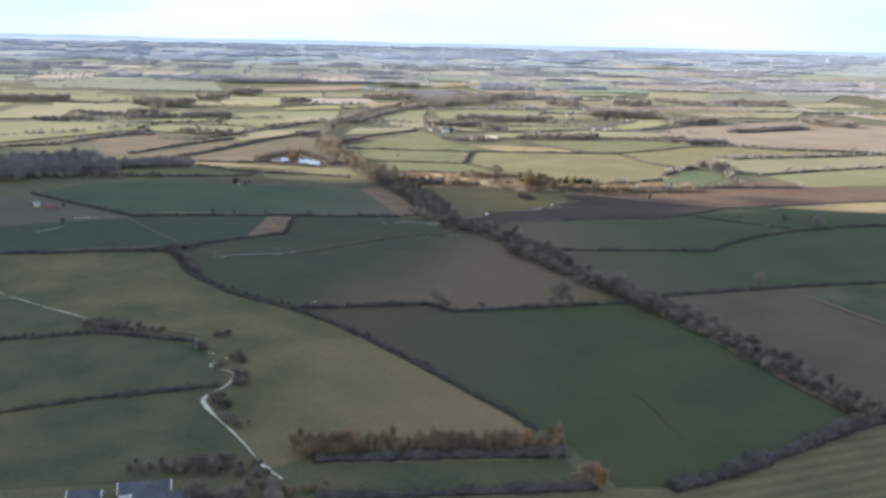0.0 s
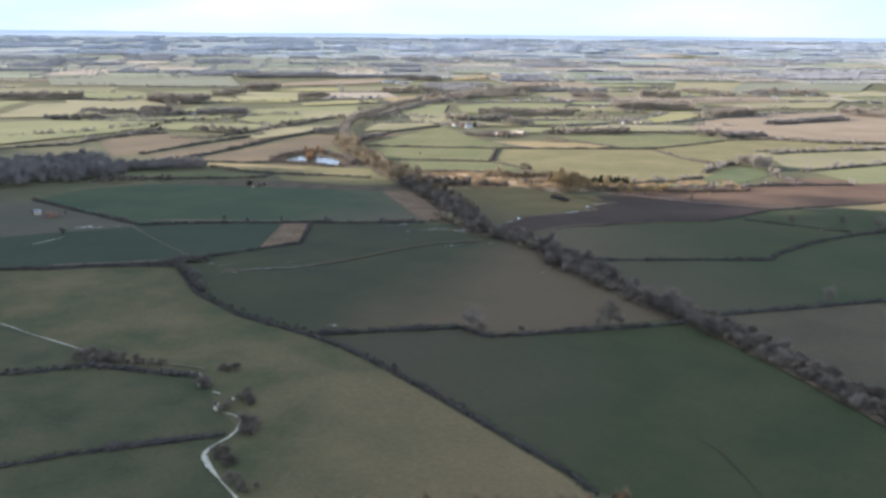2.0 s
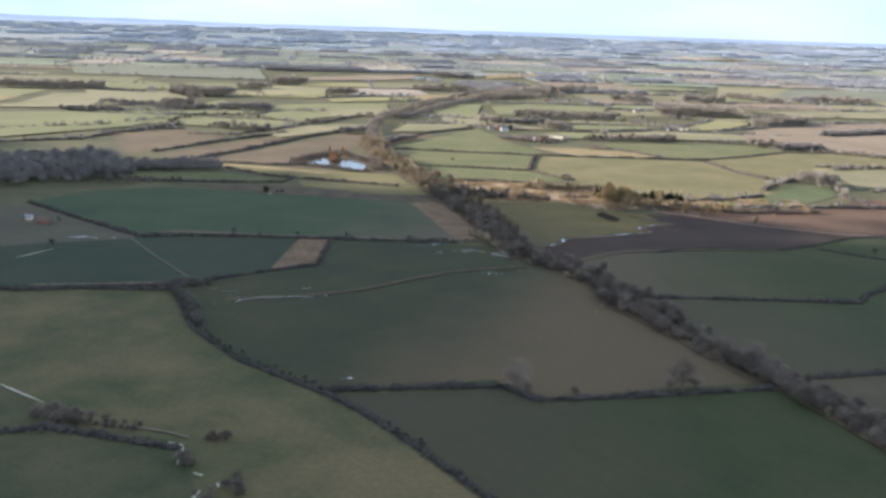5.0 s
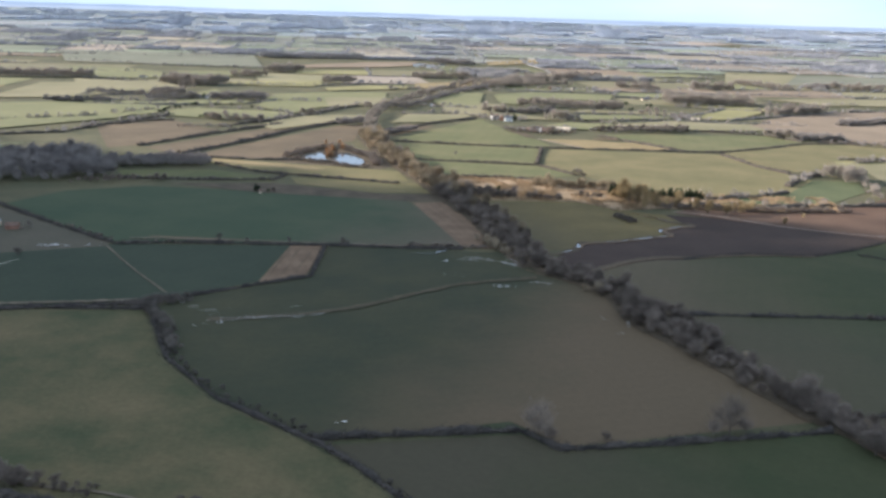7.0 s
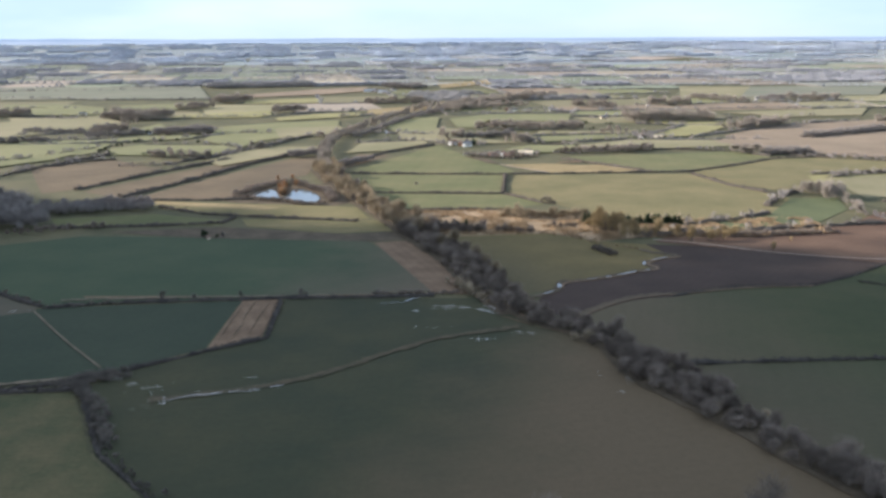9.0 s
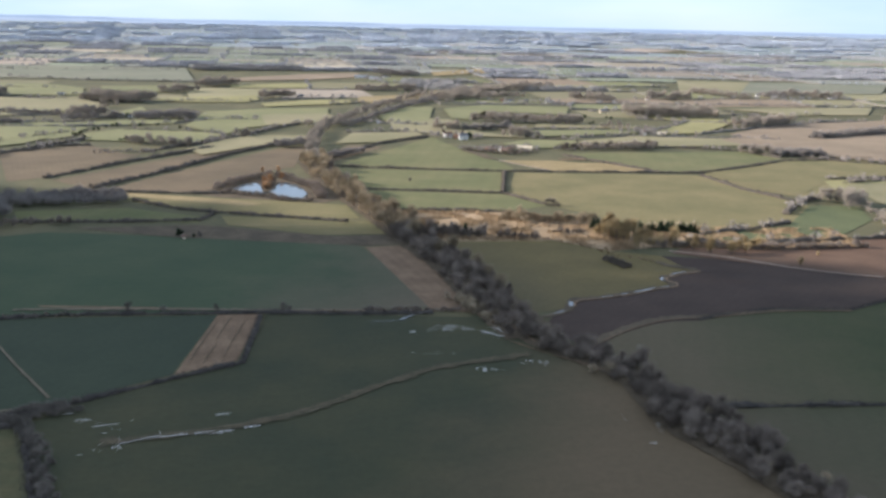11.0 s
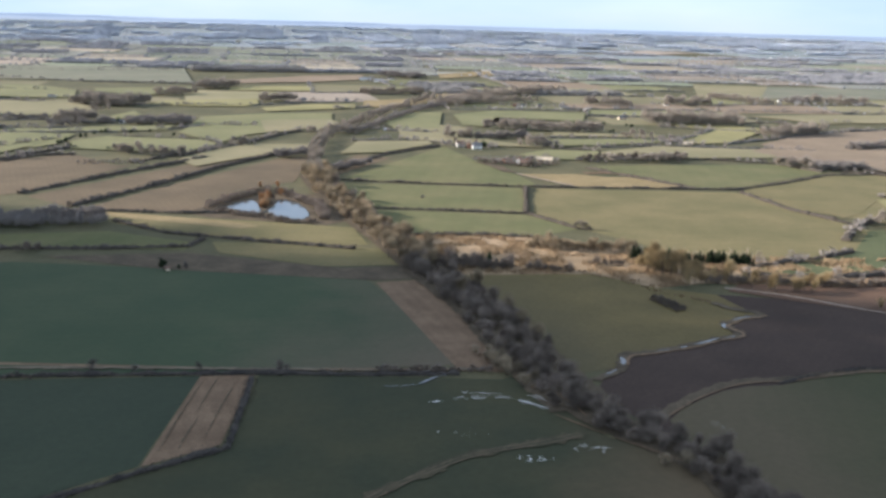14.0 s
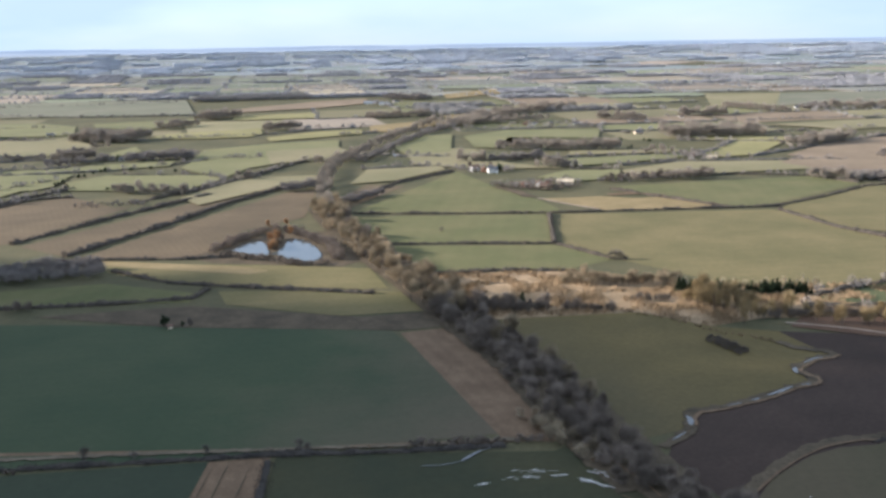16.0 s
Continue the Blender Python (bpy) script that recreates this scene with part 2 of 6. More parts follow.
M_BROWNLEAF = surface("dull_brown_leaves", (0.19, 0.140, 0.090), (0.29, 0.212, 0.134), 5, 0.7, spread=0.3, bump=0, objects=0.3)
M_EVER = surface("dark_evergreen_needles", (0.026, 0.037, 0.021), (0.050, 0.066, 0.035), 4, 0.6, spread=0.3, bump=0, objects=0.25)
M_SALLOW = surface("tawny_sallow_twigs", (0.230, 0.190, 0.132), (0.368, 0.305, 0.213), 7, 0.9, spread=0.3, bump=0, objects=0.35)
M_PALE = surface("pale_poplar_twigs", (0.337, 0.290, 0.205), (0.450, 0.393, 0.281), 6, 0.8, spread=0.25, bump=0, objects=0.15)
M_WILLOW = surface("golden_willow_twigs", (0.24, 0.18, 0.092), (0.33, 0.255, 0.14), 6, 0.8, spread=0.25, bump=0, objects=0.25)
M_WALL = surface("white_render", (0.74, 0.72, 0.66), (0.82, 0.80, 0.75), 3, 0.4, spread=0.05)
M_BRICK = surface("red_brick", (0.19, 0.105, 0.075), (0.27, 0.155, 0.11), 2, 0.3)
M_ROOF = surface("brown_roof_tiles", (0.12, 0.085, 0.065), (0.19, 0.13, 0.1), 2, 0.3)
M_SLATE = surface("slate_roof", (0.09, 0.095, 0.105), (0.14, 0.145, 0.155), 2, 0.3, rough=0.6)
M_SHEET = surface("weathered_roof_sheets", (0.22, 0.235, 0.25), (0.33, 0.34, 0.35), 4, 0.5, rough=0.55, stripe=(0, 1.0, 0.06))
M_CREAM = surface("cream_stone", (0.55, 0.46, 0.32), (0.66, 0.56, 0.42), 3, 0.5)
M_DARK = surface("dark_opening", (0.02, 0.02, 0.022), (0.03, 0.03, 0.032), 1, 0.2)
# Far twigs and hedges: grey of the distance haze is mixed into their colour.
M_FARTWIG = surface("haze_greyed_woods", (0.220, 0.212, 0.210), (0.310, 0.296, 0.286), 60, 8, spread=0.2, bump=0, islands=0.25, haze_sheen=0.01)
M_FARHEDGE = surface("haze_greyed_hedges", (0.117, 0.109, 0.098), (0.164, 0.151, 0.134), 60, 8, spread=0.25, bump=0, haze_sheen=0.01)
# Woods made paler and bluer than real twigs, in place of haze.
M_PALEWOOD = surface("hazy_distant_woods", (0.285, 0.285, 0.302), (0.36, 0.358, 0.370), 120, 15, spread=0.15, bump=0, islands=0.2, haze_sheen=0.006)
# Outlying fields and woods: blue distance haze is painted into the base colours.
M_HAZEFIELD = surface("hazy_winter_fields", (0.190, 0.211, 0.222), (0.226, 0.245, 0.250), 300, 30, spread=0.1, bump=0, islands=0.1, haze_sheen=0.004)
M_HAZEWOOD = surface("hazy_winter_woods", (0.392, 0.428, 0.487), (0.482, 0.515, 0.571), 300, 30, spread=0.1, bump=0, islands=0.12, haze_sheen=0.004)
# Distant band: field colours lightened and greyed to carry some haze.
M_DISTGREEN = surface("hazy_distant_grass", (0.148, 0.163, 0.108), (0.193, 0.200, 0.134), 200, 15, spread=0.1, bump=0, islands=0.18, haze_sheen=0.008)
M_DISTDULL = surface("distant_dull_grass", (0.165, 0.164, 0.134), (0.205, 0.200, 0.166), 200, 15, spread=0.1, bump=0, islands=0.18, haze_sheen=0.008)
M_DISTTAN = surface("hazy_distant_soil", (0.205, 0.172, 0.130), (0.260, 0.215, 0.165), 200, 15, spread=0.1, bump=0, islands=0.15, haze_sheen=0.008)
M_DISTSTRAW = surface("hazy_distant_stubble", (0.26, 0.225, 0.165), (0.32, 0.275, 0.20), 200, 15, spread=0.1, bump=0, islands=0.12, haze_sheen=0.006)
# Grass, soil and stubble washed towards blue-grey, again as painted haze.
M_HAZEGREEN = surface("hazy_outlying_grass", (0.182, 0.210, 0.200), (0.222, 0.246, 0.228), 300, 30, spread=0.1, bump=0, islands=0.1, haze_sheen=0.004)
M_HAZETAN = surface("hazy_outlying_soil", (0.210, 0.214, 0.212), (0.245, 0.244, 0.238), 300, 30, spread=0.1, bump=0, islands=0.08, haze_sheen=0.004)
M_HAZESTRAW = surface("hazy_outlying_stubble", (0.245, 0.238, 0.222), (0.29, 0.277, 0.252), 300, 30, spread=0.1, bump=0, islands=0.08, haze_sheen=0.004)
# Outlying hedges, greyed one step more as painted haze.
M_THINHEDGE = surface("thin_hazy_hedges", (0.19, 0.186, 0.182), (0.25, 0.24, 0.232), 100, 12, spread=0.2, bump=0, haze_sheen=0.008)
M_BUSHTWIG = surface("dark_thorn_twigs", (0.100, 0.090, 0.078), (0.165, 0.145, 0.122), 6, 0.8, spread=0.3, bump=0, objects=0.3)
M_PINKSTUBBLE = surface("pale_pink_stubble", (0.26, 0.21, 0.165), (0.32, 0.27, 0.215), 120, 10, spread=0.1, bump=0)
# Lighter, greyer copies of the near field colours, with haze painted in.
M_FARGREEN = surface("hazy_green_grass", (0.130, 0.130, 0.061), (0.172, 0.163, 0.078), 120, 6, spread=0.1, bump=0, islands=0.18, haze_sheen=0.007)
M_FAROLIVE = surface("hazy_olive_grass", (0.159, 0.146, 0.077), (0.211, 0.183, 0.104), 120, 6, spread=0.1, bump=0, islands=0.18, haze_sheen=0.007)
M_FARBARE = surface("hazy_bare_soil", (0.165, 0.126, 0.084), (0.225, 0.172, 0.115), 90, 6, spread=0.12, bump=0, haze_sheen=0.008)
M_YELLOW = surface("bright_grass", (0.182, 0.167, 0.073), (0.237, 0.212, 0.096), 90, 5, spread=0.1, bump=0, haze_sheen=0.007)
# Copse twigs are greyed and lightened, painted haze of the middle distance.
M_COPSEDARK = surface("hazy_dark_copse_twigs", (0.193, 0.176, 0.164), (0.282, 0.254, 0.229), 20, 3, spread=0.25, bump=0, islands=0.2)
M_COPSE = surface("hazy_grey_brown_copse_twigs", (0.235, 0.206, 0.176), (0.344, 0.300, 0.247), 20, 3, spread=0.25, bump=0, islands=0.2)
M_SOIL = surface("grey_brown_soil", (0.068, 0.059, 0.038), (0.095, 0.079, 0.050), 50, 2.5, spread=0.15)
# Olive grass with partial cloud shade painted in, darker towards the southwest.
M_SHADEOLIVE = surface("part_shaded_olive_grass", (0.110, 0.089, 0.040), (0.148, 0.115, 0.050), 45, 3.0, spread=0.15, drift=((110, 430), (50, 400), (0.092, 0.078, 0.042)))
M_CLOUD = surface("cloud_vapour", (0.8, 0.8, 0.8), (0.85, 0.85, 0.85), 300, 60)


def water(name, base, rough=0.08):
    m = surface(name, base, tuple(c * 1.3 for c in base), 8, 1.0, rough=rough, spread=0.1, bump=0.02, spec=0.5)
    return m


M_WATER = water("still_water", (0.065, 0.070, 0.066))
# Near-white base paints the sky's reflection onto the puddles.
M_PUDDLE = water("sky_white_puddle_water", (0.64, 0.62, 0.58), 0.2)
M_STREAM = water("stream_water", (0.09, 0.09, 0.085))
# The brook's pale base colour stands in for reflected sky.
M_BROOK = water("sky_pale_brook_water", (0.30, 0.28, 0.20), 0.45)


# ---- ground: one sheet to the horizon ----
def ground_sheet():
    rows, y = [], -1500.0
    while y < 13000:
        rows.append(y)
        y += 50 if y < 1900 else 50 * (y / 1900) ** 1.3
    cols = [k / 20 for k in range(-20, 21)]
    verts, faces = [], []
    for y in rows:
        half = 0.75 * max(y + 1100, 0) + 1200
        for c in cols:
            x, yy, z = lift(c * half, y)
            verts.append((x, yy, z))
    n = len(cols)
    for i in range(len(rows) - 1):
        for j in range(n - 1):
            a = i * n + j
            faces.append((a, a + 1, a + n + 1, a + n))
    ob = new("ground", mesh_of("ground", verts, faces, M_GRASS, True))
    tagged(ob, "rough winter grass of the wide level farmland", "ground", kind="structure")


ground_sheet()
field_count = 0


def field(points, material, label):
    """A field lies a hand over the ground sheet; a later one lies over an earlier one."""
    global field_count
    field_count += 1
    bm = bmesh.new()
    z = 0.05 + 0.004 * field_count
    face = bm.faces.new([bm.verts.new((x, y, z)) for x, y in points])
    bmesh.ops.triangulate(bm, faces=[face])
    for f in bm.faces:
        if f.normal.z < 0:
            f.normal_flip()
    me = bpy.data.meshes.new("field")
    bm.to_mesh(me)
    bm.free()
    me.materials.append(material)
    return tagged(new("field", me), label, "field", kind="structure")


def far_field(points, material, label):
    global field_count
    field_count += 1
    mid = [sum(c) / len(points) for c in zip(*points)]
    verts = []
    for x, y in [mid] + list(points):
        a, b, c = lift(x, y)
        verts.append((a, b, c + 0.9 + 0.004 * field_count + 0.0003 * mid[1]))
    n = len(points)
    faces = [(0, 1 + (k + 1) % n, 1 + k) for k in range(n)]
    me = mesh_of("field", verts, faces, material)
    for f in me.polygons:
        if f.normal.z < 0:
            f.flip()
    return tagged(new("field", me), label, "field", kind="structure")


def ribbon(name, points, width, material, label, category, z=0.9, wobble=0.3, kind="structure", taper=False):
    """A strip along a line, with uneven edges: stream, track or ditch."""
    z = 0.46 + (z - 0.68) * 0.4
    verts, faces = [], []
    steps = along(smooth_line(points), 1.0 if taper else 3.0)
    for k, (x, y, dx, dy) in enumerate(steps):
        z += 0.0003
        a, b = (width / 2 * (1 + rng.uniform(-wobble, wobble)) for _ in range(2))
        if taper:
            q = math.sin(math.pi * (k + 0.3) / (len(steps) - 0.4)) ** 0.6
            a, b = a * q, b * q
        verts += [(x - dy * a, y + dx * a, z), (x + dy * b, y - dx * b, z)]
    for k in range(len(verts) // 2 - 1):
        faces.append((2 * k + 1, 2 * k + 3, 2 * k + 2, 2 * k))
    return tagged(new(name, mesh_of(name, verts, faces, material)), label, category, kind=kind)


def pool(name, cx, cy, rx, ry, turn, material, label, category, z=0.95, seed=0):
    """A flat patch with a ragged outline."""
    r = random.Random(seed)
    phase = [r.uniform(0, 6.28) for _ in range(4)]
    verts = [(cx, cy, z)]
    n = 28
    for k in range(n):
        a = k * math.tau / n
        q = 1 + 0.22 * math.sin(2 * a + phase[0]) + 0.2 * math.sin(3 * a + phase[1]) + 0.16 * math.sin(5 * a + phase[2]) + 0.12 * math.sin(9 * a + phase[3])
        x, y = rx * q * math.cos(a), ry * q * math.sin(a)
        verts.append((cx + x * math.cos(turn) - y * math.sin(turn), cy + x * math.sin(turn) + y * math.cos(turn), z))
    return tagged(new(name, mesh_of(name, verts, [(0, 1 + k, 1 + (k + 1) % n) for k in range(n)], material)), label, category)


def sheet_of_water(name, points, label, z=0.55):
    verts = [(x, y, z) for x, y in smooth_line(list(points) + [points[0]], 2)[:-1]]
    return tagged(new(name, mesh_of(name, verts, [tuple(range(len(verts)))], M_WATER)), label, "pond", kind="structure")

M_DARKBOARD = surface("tarred_boards", (0.045, 0.045, 0.047), (0.075, 0.073, 0.07), 3, 0.4)
M_SHEETDARK = surface("dark_roof_sheets", (0.060, 0.065, 0.073), (0.095, 0.10, 0.11), 4, 0.5, rough=0.6, stripe=(12, 1.0, 0.06))

# ---- fields ----
field([(-180, 60), (-50, 10), (-15, -70), (0, -150), (-60, -160), (-130, -105), (-175, -15)], M_MEADOW, "damp green ground along the brook")
field([(-22, 38), (172, 68), (176, 92), (50, 82), (-24, 56)], M_MEADOW, "rough green ground under the field hedge")
field([(-255, 165), (-127, 184), (-97, 120), (-64, 80), (-20, 46), (-3, 30), (20, 1), (36, -21), (55, -48), (70, -71), (88, -97), (95, -112), (15, -135), (0, -147), (-11, -129), (-22, -115), (-38, -87), (-33, -59), (-46, -37), (-61, -7), (-90, 2), (-121, 19), (-167, 59), (-215, 80)], M_PASTURE, "pale olive winter pasture beside the winding brook")
field([(-216, 70), (-166, 56), (-124, 19), (-176, -12)], M_MEADOW, "damp green meadow below the brook")
field([(-172, -21), (-111, -1), (-60, -11), (-46, -45), (-34, -66), (-130, -106)], M_MEADOW, "damp green meadow between two dark hedges")
field([(-128, -110), (-36, -74), (-39, -89), (-22, -116), (-5, -145), (-32, -157), (-99, -168)], M_MEADOW, "damp dull green meadow beside the farm sheds")
field([(-17, 46), (54, 62), (67, 49), (178, 77), (196, 19), (216, -41), (232, -92), (196, -121), (139, -157), (120, -157), (105, -116), (89, -97), (71, -71), (56, -48), (37, -21), (21, 2), (-2, 31)], M_WHEAT_NEAR, "deep green field of winter wheat in cloud shade")
field([(16, -143), (105, -136), (112, -156), (24, -168)], M_MEADOW, "small dark green paddock behind the russet trees")
field([(138, -167), (190, -128), (244, -100), (262, -123), (330, -60), (360, -200), (150, -230)], M_STRIPED, "olive pasture behind a thick dark hedge")
field([(-125, 186), (-113, 207), (-84, 233), (-57, 254), (-58, 327), (45, 326), (52, 332), (70, 292), (80, 270), (106, 249), (114, 213), (115, 195), (131, 170), (142, 140), (153, 107), (167, 85), (69, 54), (50, 73), (-19, 47), (-63, 81), (-96, 121)], M_WHEAT_MID, "dark green wheat field with bare wet patches")
field([(-340, 225), (-187, 312), (-82, 323), (-84, 240), (-119, 208), (-136, 199), (-320, 140)], M_WHEAT, "dark green wheat field beyond the pasture")
field([(-82, 323), (-60, 326), (-60, 258), (-83, 240)], M_STRIP, "narrow pale brown strip of dead grass")
field([(-420, 400), (-303, 401), (-196, 320), (-192, 304), (-360, 225)], M_WHEAT_DARK, "muddy green field with standing water")
field([(-311, 416), (-290, 470), (-236, 503), (-198, 500), (-141, 494), (-79, 487), (-21, 478), (14, 397), (41, 345), (-59, 329), (-112, 323), (-192, 313)], M_WHEAT_LONG, "large deep green wheat field beside the tree belt")
field([(-16, 474),(10, 482),(24, 440),(36, 400),(50, 360),(58, 342),(45, 334),(27, 336)], M_STRIP, "pale brown grass strip beside the tree belt")
field([(-174, 332), (-65, 331.4), (-14, 332), (41, 335), (25, 338), (-65, 333.6), (-177, 335)], M_STRIP, "pale grass margin along the wheat field")
field([(26, 494),(33, 495),(73, 499),(115, 503),(147, 474),(178, 463),(184, 440),(191, 423),(179, 416),(165, 403),(166, 390),(153, 380),(133, 369),(115, 361),(104, 355),(99, 343),(80, 335),(66, 360),(44, 420),(30, 460)], M_SHADEOLIVE, "olive green grass field bounded by the stream")
field([(90, 331),(99, 343),(104, 355),(115, 361),(133, 369),(153, 380),(166, 390),(165, 403),(179, 416),(191, 423),(184, 440),(178, 463),(215, 457),(250, 449),(330, 397),(306, 389),(254, 344),(205, 338),(151, 318),(124, 294),(104, 270),(82, 310)], M_PLOUGH, "dark brown freshly ploughed field beside the stream")
field([(107, 286),(116, 299),(125, 307),(137, 317),(150, 323),(165, 325),(186, 336),(208, 344),(253, 346),(283, 366),(321, 398),(372, 416),(386, 411),(430, 400),(560, 368),(560, 362),(515, 353),(392, 319),(298, 263),(255, 218),(126, 214),(114, 256)], M_WHEAT_EAST, "green wheat field beyond the tree belt")
field([(366, 416), (382, 421), (450, 446), (600, 492), (600, 362), (430, 400), (386, 411)], M_GOLD, "bright pale stubble strip in the sun")
field([(121, 214),(255, 217),(298, 262),(392, 318),(520, 352),(520, 170),(403, 148),(288, 121),(241, 107),(186, 90),(144, 160)], M_WHEAT_DIM, "dark green field beside the tree belt")
field([(186, 89),(241, 105),(284, 118),(296, 60),(330, -60),(281, -90),(252, -78),(216, 3),(194, 55)], M_SOIL, "brownish green field beside the tree belt")
field([(288, 120),(403, 147),(520, 165),(520, -100),(335, -60),(298, 60)], M_MEADOW, "dull green field behind a thin track")
field([(-8, 592),(0, 598),(88, 601),(150, 572),(165, 556),(236, 553),(330, 556),(330, 498),(253, 483),(179, 487),(147, 474),(115, 503),(33, 494),(13, 535)], M_REED, "pale dry reed marsh in the sun")
field([(-39, 685), (91, 679), (125, 629), (89, 603), (0, 598), (-21, 625)], M_GREEN, "sunlit green field above the reed marsh")
field([(-63, 807), (104, 801), (90, 685), (-42, 697)], M_GREEN, "sunlit green field between clipped hedges")
field([(-60, 846), (34, 1078), (70, 956), (106, 867), (119, 812), (-64, 821)], M_GREEN, "sunlit green field below the farmstead")
field([(113, 800), (254, 803), (299, 804), (319, 724), (362, 625), (325, 558), (228, 543), (172, 571), (131, 628), (98, 682)], M_LIT_OLIVE, "broad sunlit olive green field behind the poplars")
field([(103, 883), (137, 885), (162, 889), (191, 876), (218, 878), (264, 832), (239, 819), (212, 812), (154, 817)], M_GOLD, "straw-coloured rough grass patch below the farmstead")
field([(187, 949), (416, 995), (439, 940), (309, 832), (264, 819), (216, 876)], M_GREEN, "sunlit green field behind the farmstead")
field([(304, 812), (430, 919), (534, 936), (386, 669), (327, 723)], M_LIT_OLIVE, "sunlit olive field with a hedge along it")
field([(-228, 646),(-107, 632),(-59, 622),(-40, 618),(-26, 566),(-42, 564),(-166, 588),(-215, 619)], M_LIT_OLIVE, "sunlit olive grass strip below the pond")
field([(-172, 660),(-150, 642),(-60, 624),(-46, 640),(-60, 690),(-82, 745),(-125, 745),(-152, 715)], M_ROUGH, "rough brown marsh round the pond")
field([(-252, 658), (-231, 655), (-180, 643), (-131, 631), (-107, 616), (-119, 608), (-175, 625), (-226, 642)], M_GOLD, "straw-coloured strip below the pond")
field([(-286, 570), (-206, 590), (-142, 562), (-142, 541), (-270, 537)], M_GREEN, "narrow green field between dark hedges")
field([(-130, 566),(-48, 560),(-18, 556),(-4, 514),(-51, 507),(-119, 535)], M_LIT_OLIVE, "small olive field beside the tree belt")
field([(-223, 517),(-138, 533),(-38, 504),(-2, 512),(10, 484),(-17, 478),(-141, 492)], M_ROUGH, "rough purple-brown brambles beside the wheat")
field([(-252, 658), (-172, 658), (-153, 699), (-150, 752), (-107, 809), (-113, 967), (-143, 945), (-213, 770)], M_BARE, "bare light brown field beside the pond")
field([(-310, 708), (-211, 919), (-156, 991), (-218, 788), (-262, 670)], M_BARE, "bare light brown field between two hedges")
field([(-345, 697), (-431, 880), (-354, 942), (-294, 877), (-276, 878), (-322, 721)], M_BARE, "bare pinkish brown field beyond the hedge")

field([(-79, 831), (-24, 975), (-64, 988), (-81, 927)], M_BARE, "bare tan patch beside the tree belt")

# ---- water and tracks ----
sheet_of_water("pond", [(-144, 679), (-141, 696), (-135, 708), (-128, 711), (-122, 697), (-116, 671), (-111, 669), (-108, 686), (-108, 699), (-107, 720), (-99, 715), (-90, 702), (-83, 683), (-77, 664), (-76, 646), (-84, 638), (-92, 649), (-99, 647), (-106, 663), (-113, 662), (-123, 661), (-135, 673)], "irregular still pond that mirrors the pale sky")
for line, width in (([(-67, -4), (-61, -5), (-59, -7)], 0.7), ([(-59, -7), (-58, -14), (-57, -21)], 1.0), ([(-50, -26), (-46, -28)], 0.9), ([(-40, -32), (-39, -35)], 0.8), ([(-44, -38), (-45, -43), (-43, -46)], 1.3), ([(-40, -48), (-35, -50), (-32, -54)], 0.8), ([(-32, -54), (-31, -61), (-32, -70), (-37, -78)], 1.0), ([(-36, -77), (-39, -84), (-35, -93), (-28, -104)], 2.0),):
    ribbon("brook", line, width, M_BROOK, "pale winding brook between grassy banks", "brook", wobble=0.55, taper=True)
for line, width in (([(-31, -100), (-24, -110), (-18, -119), (-12, -129), (-7, -138), (-3, -145)], 0.8), ([(-4, -144), (1, -149)], 1.5), ([(1, -150), (6, -156)], 0.9), ([(-209, 90), (-200, 82), (-197, 76), (-188, 70)], 1.1), ([(-184, 66), (-170, 56), (-158, 47)], 0.7), ([(-158, 47), (-141, 36), (-122, 24)], 0.9), ([(-112, 15), (-100, 12)], 0.5),):
    ribbon("brook", line, width, M_BROOK, "pale winding brook between grassy banks", "brook", wobble=0.55, taper=True)
ribbon("margin", [(-186, 326), (-150, 329), (-100, 331), (-60, 332), (-10, 333), (38, 337)], 2.6, M_TRACK, "pale grass margin along the field hedge", "grass margin", z=0.82, wobble=0.6)
ribbon("ditch", [(-240, 240), (-236, 248), (-228, 266)], 1.1, M_BROOK, "narrow pale ditch beside the hedge", "ditch", wobble=0.3, taper=True)
ribbon("brook_bank", [(-115, 13), (-97, 8), (-75, 7), (-60, 1)], 1.4, M_TRACK, "pale trodden bank of the brook", "brook bank", z=0.8, wobble=0.5)
ribbon("margin", [(-205, 183), (-180, 189), (-164, 192), (-151, 196), (-134, 200)], 3.0, M_TRACK, "pale grass margin along the field hedge", "grass margin", z=0.8, wobble=0.5)
BENDS = [(84, 326), (90, 332), (97, 339), (101, 347), (102, 355), (106, 360), (111, 361), (122, 365), (133, 370), (145, 377), (155, 385), (163, 387), (168, 391), (169, 397), (164, 402), (165, 408), (172, 414), (179, 420), (187, 422), (191, 426), (184, 432), (175, 437), (171, 446)]
ribbon("stream_bank", [(x + 0.8, y + 0.5) for x, y in BENDS], 5.0, M_ROUGH, "rough brown bank of the winding stream", "stream bank", z=0.78, wobble=0.5)
ribbon("stream_bank", [(x + 2.2, y - 1.4) for x, y in BENDS[3:20]], 1.6, M_STRIP, "pale dead grass on the stream bank", "stream bank", z=0.80, wobble=0.7)
for line, width in ((BENDS[1:3], 0.9), ([(101, 346), (102, 350), (102, 355)], 2.4), ([(121, 364.5), (128, 367.5)], 0.6), ([(133, 370), (137, 372)], 1.2), ([(141, 375), (148, 379), (156, 385)], 1.5), ([(160, 386), (165, 388)], 0.8), ([(164, 401), (164, 405), (166, 408)], 2.0), ([(172, 414), (179, 420), (184, 421)], 1.1)):
    ribbon("stream", line, width, M_STREAM, "narrow winding stream below the ploughed field", "stream", wobble=0.4, taper=True)
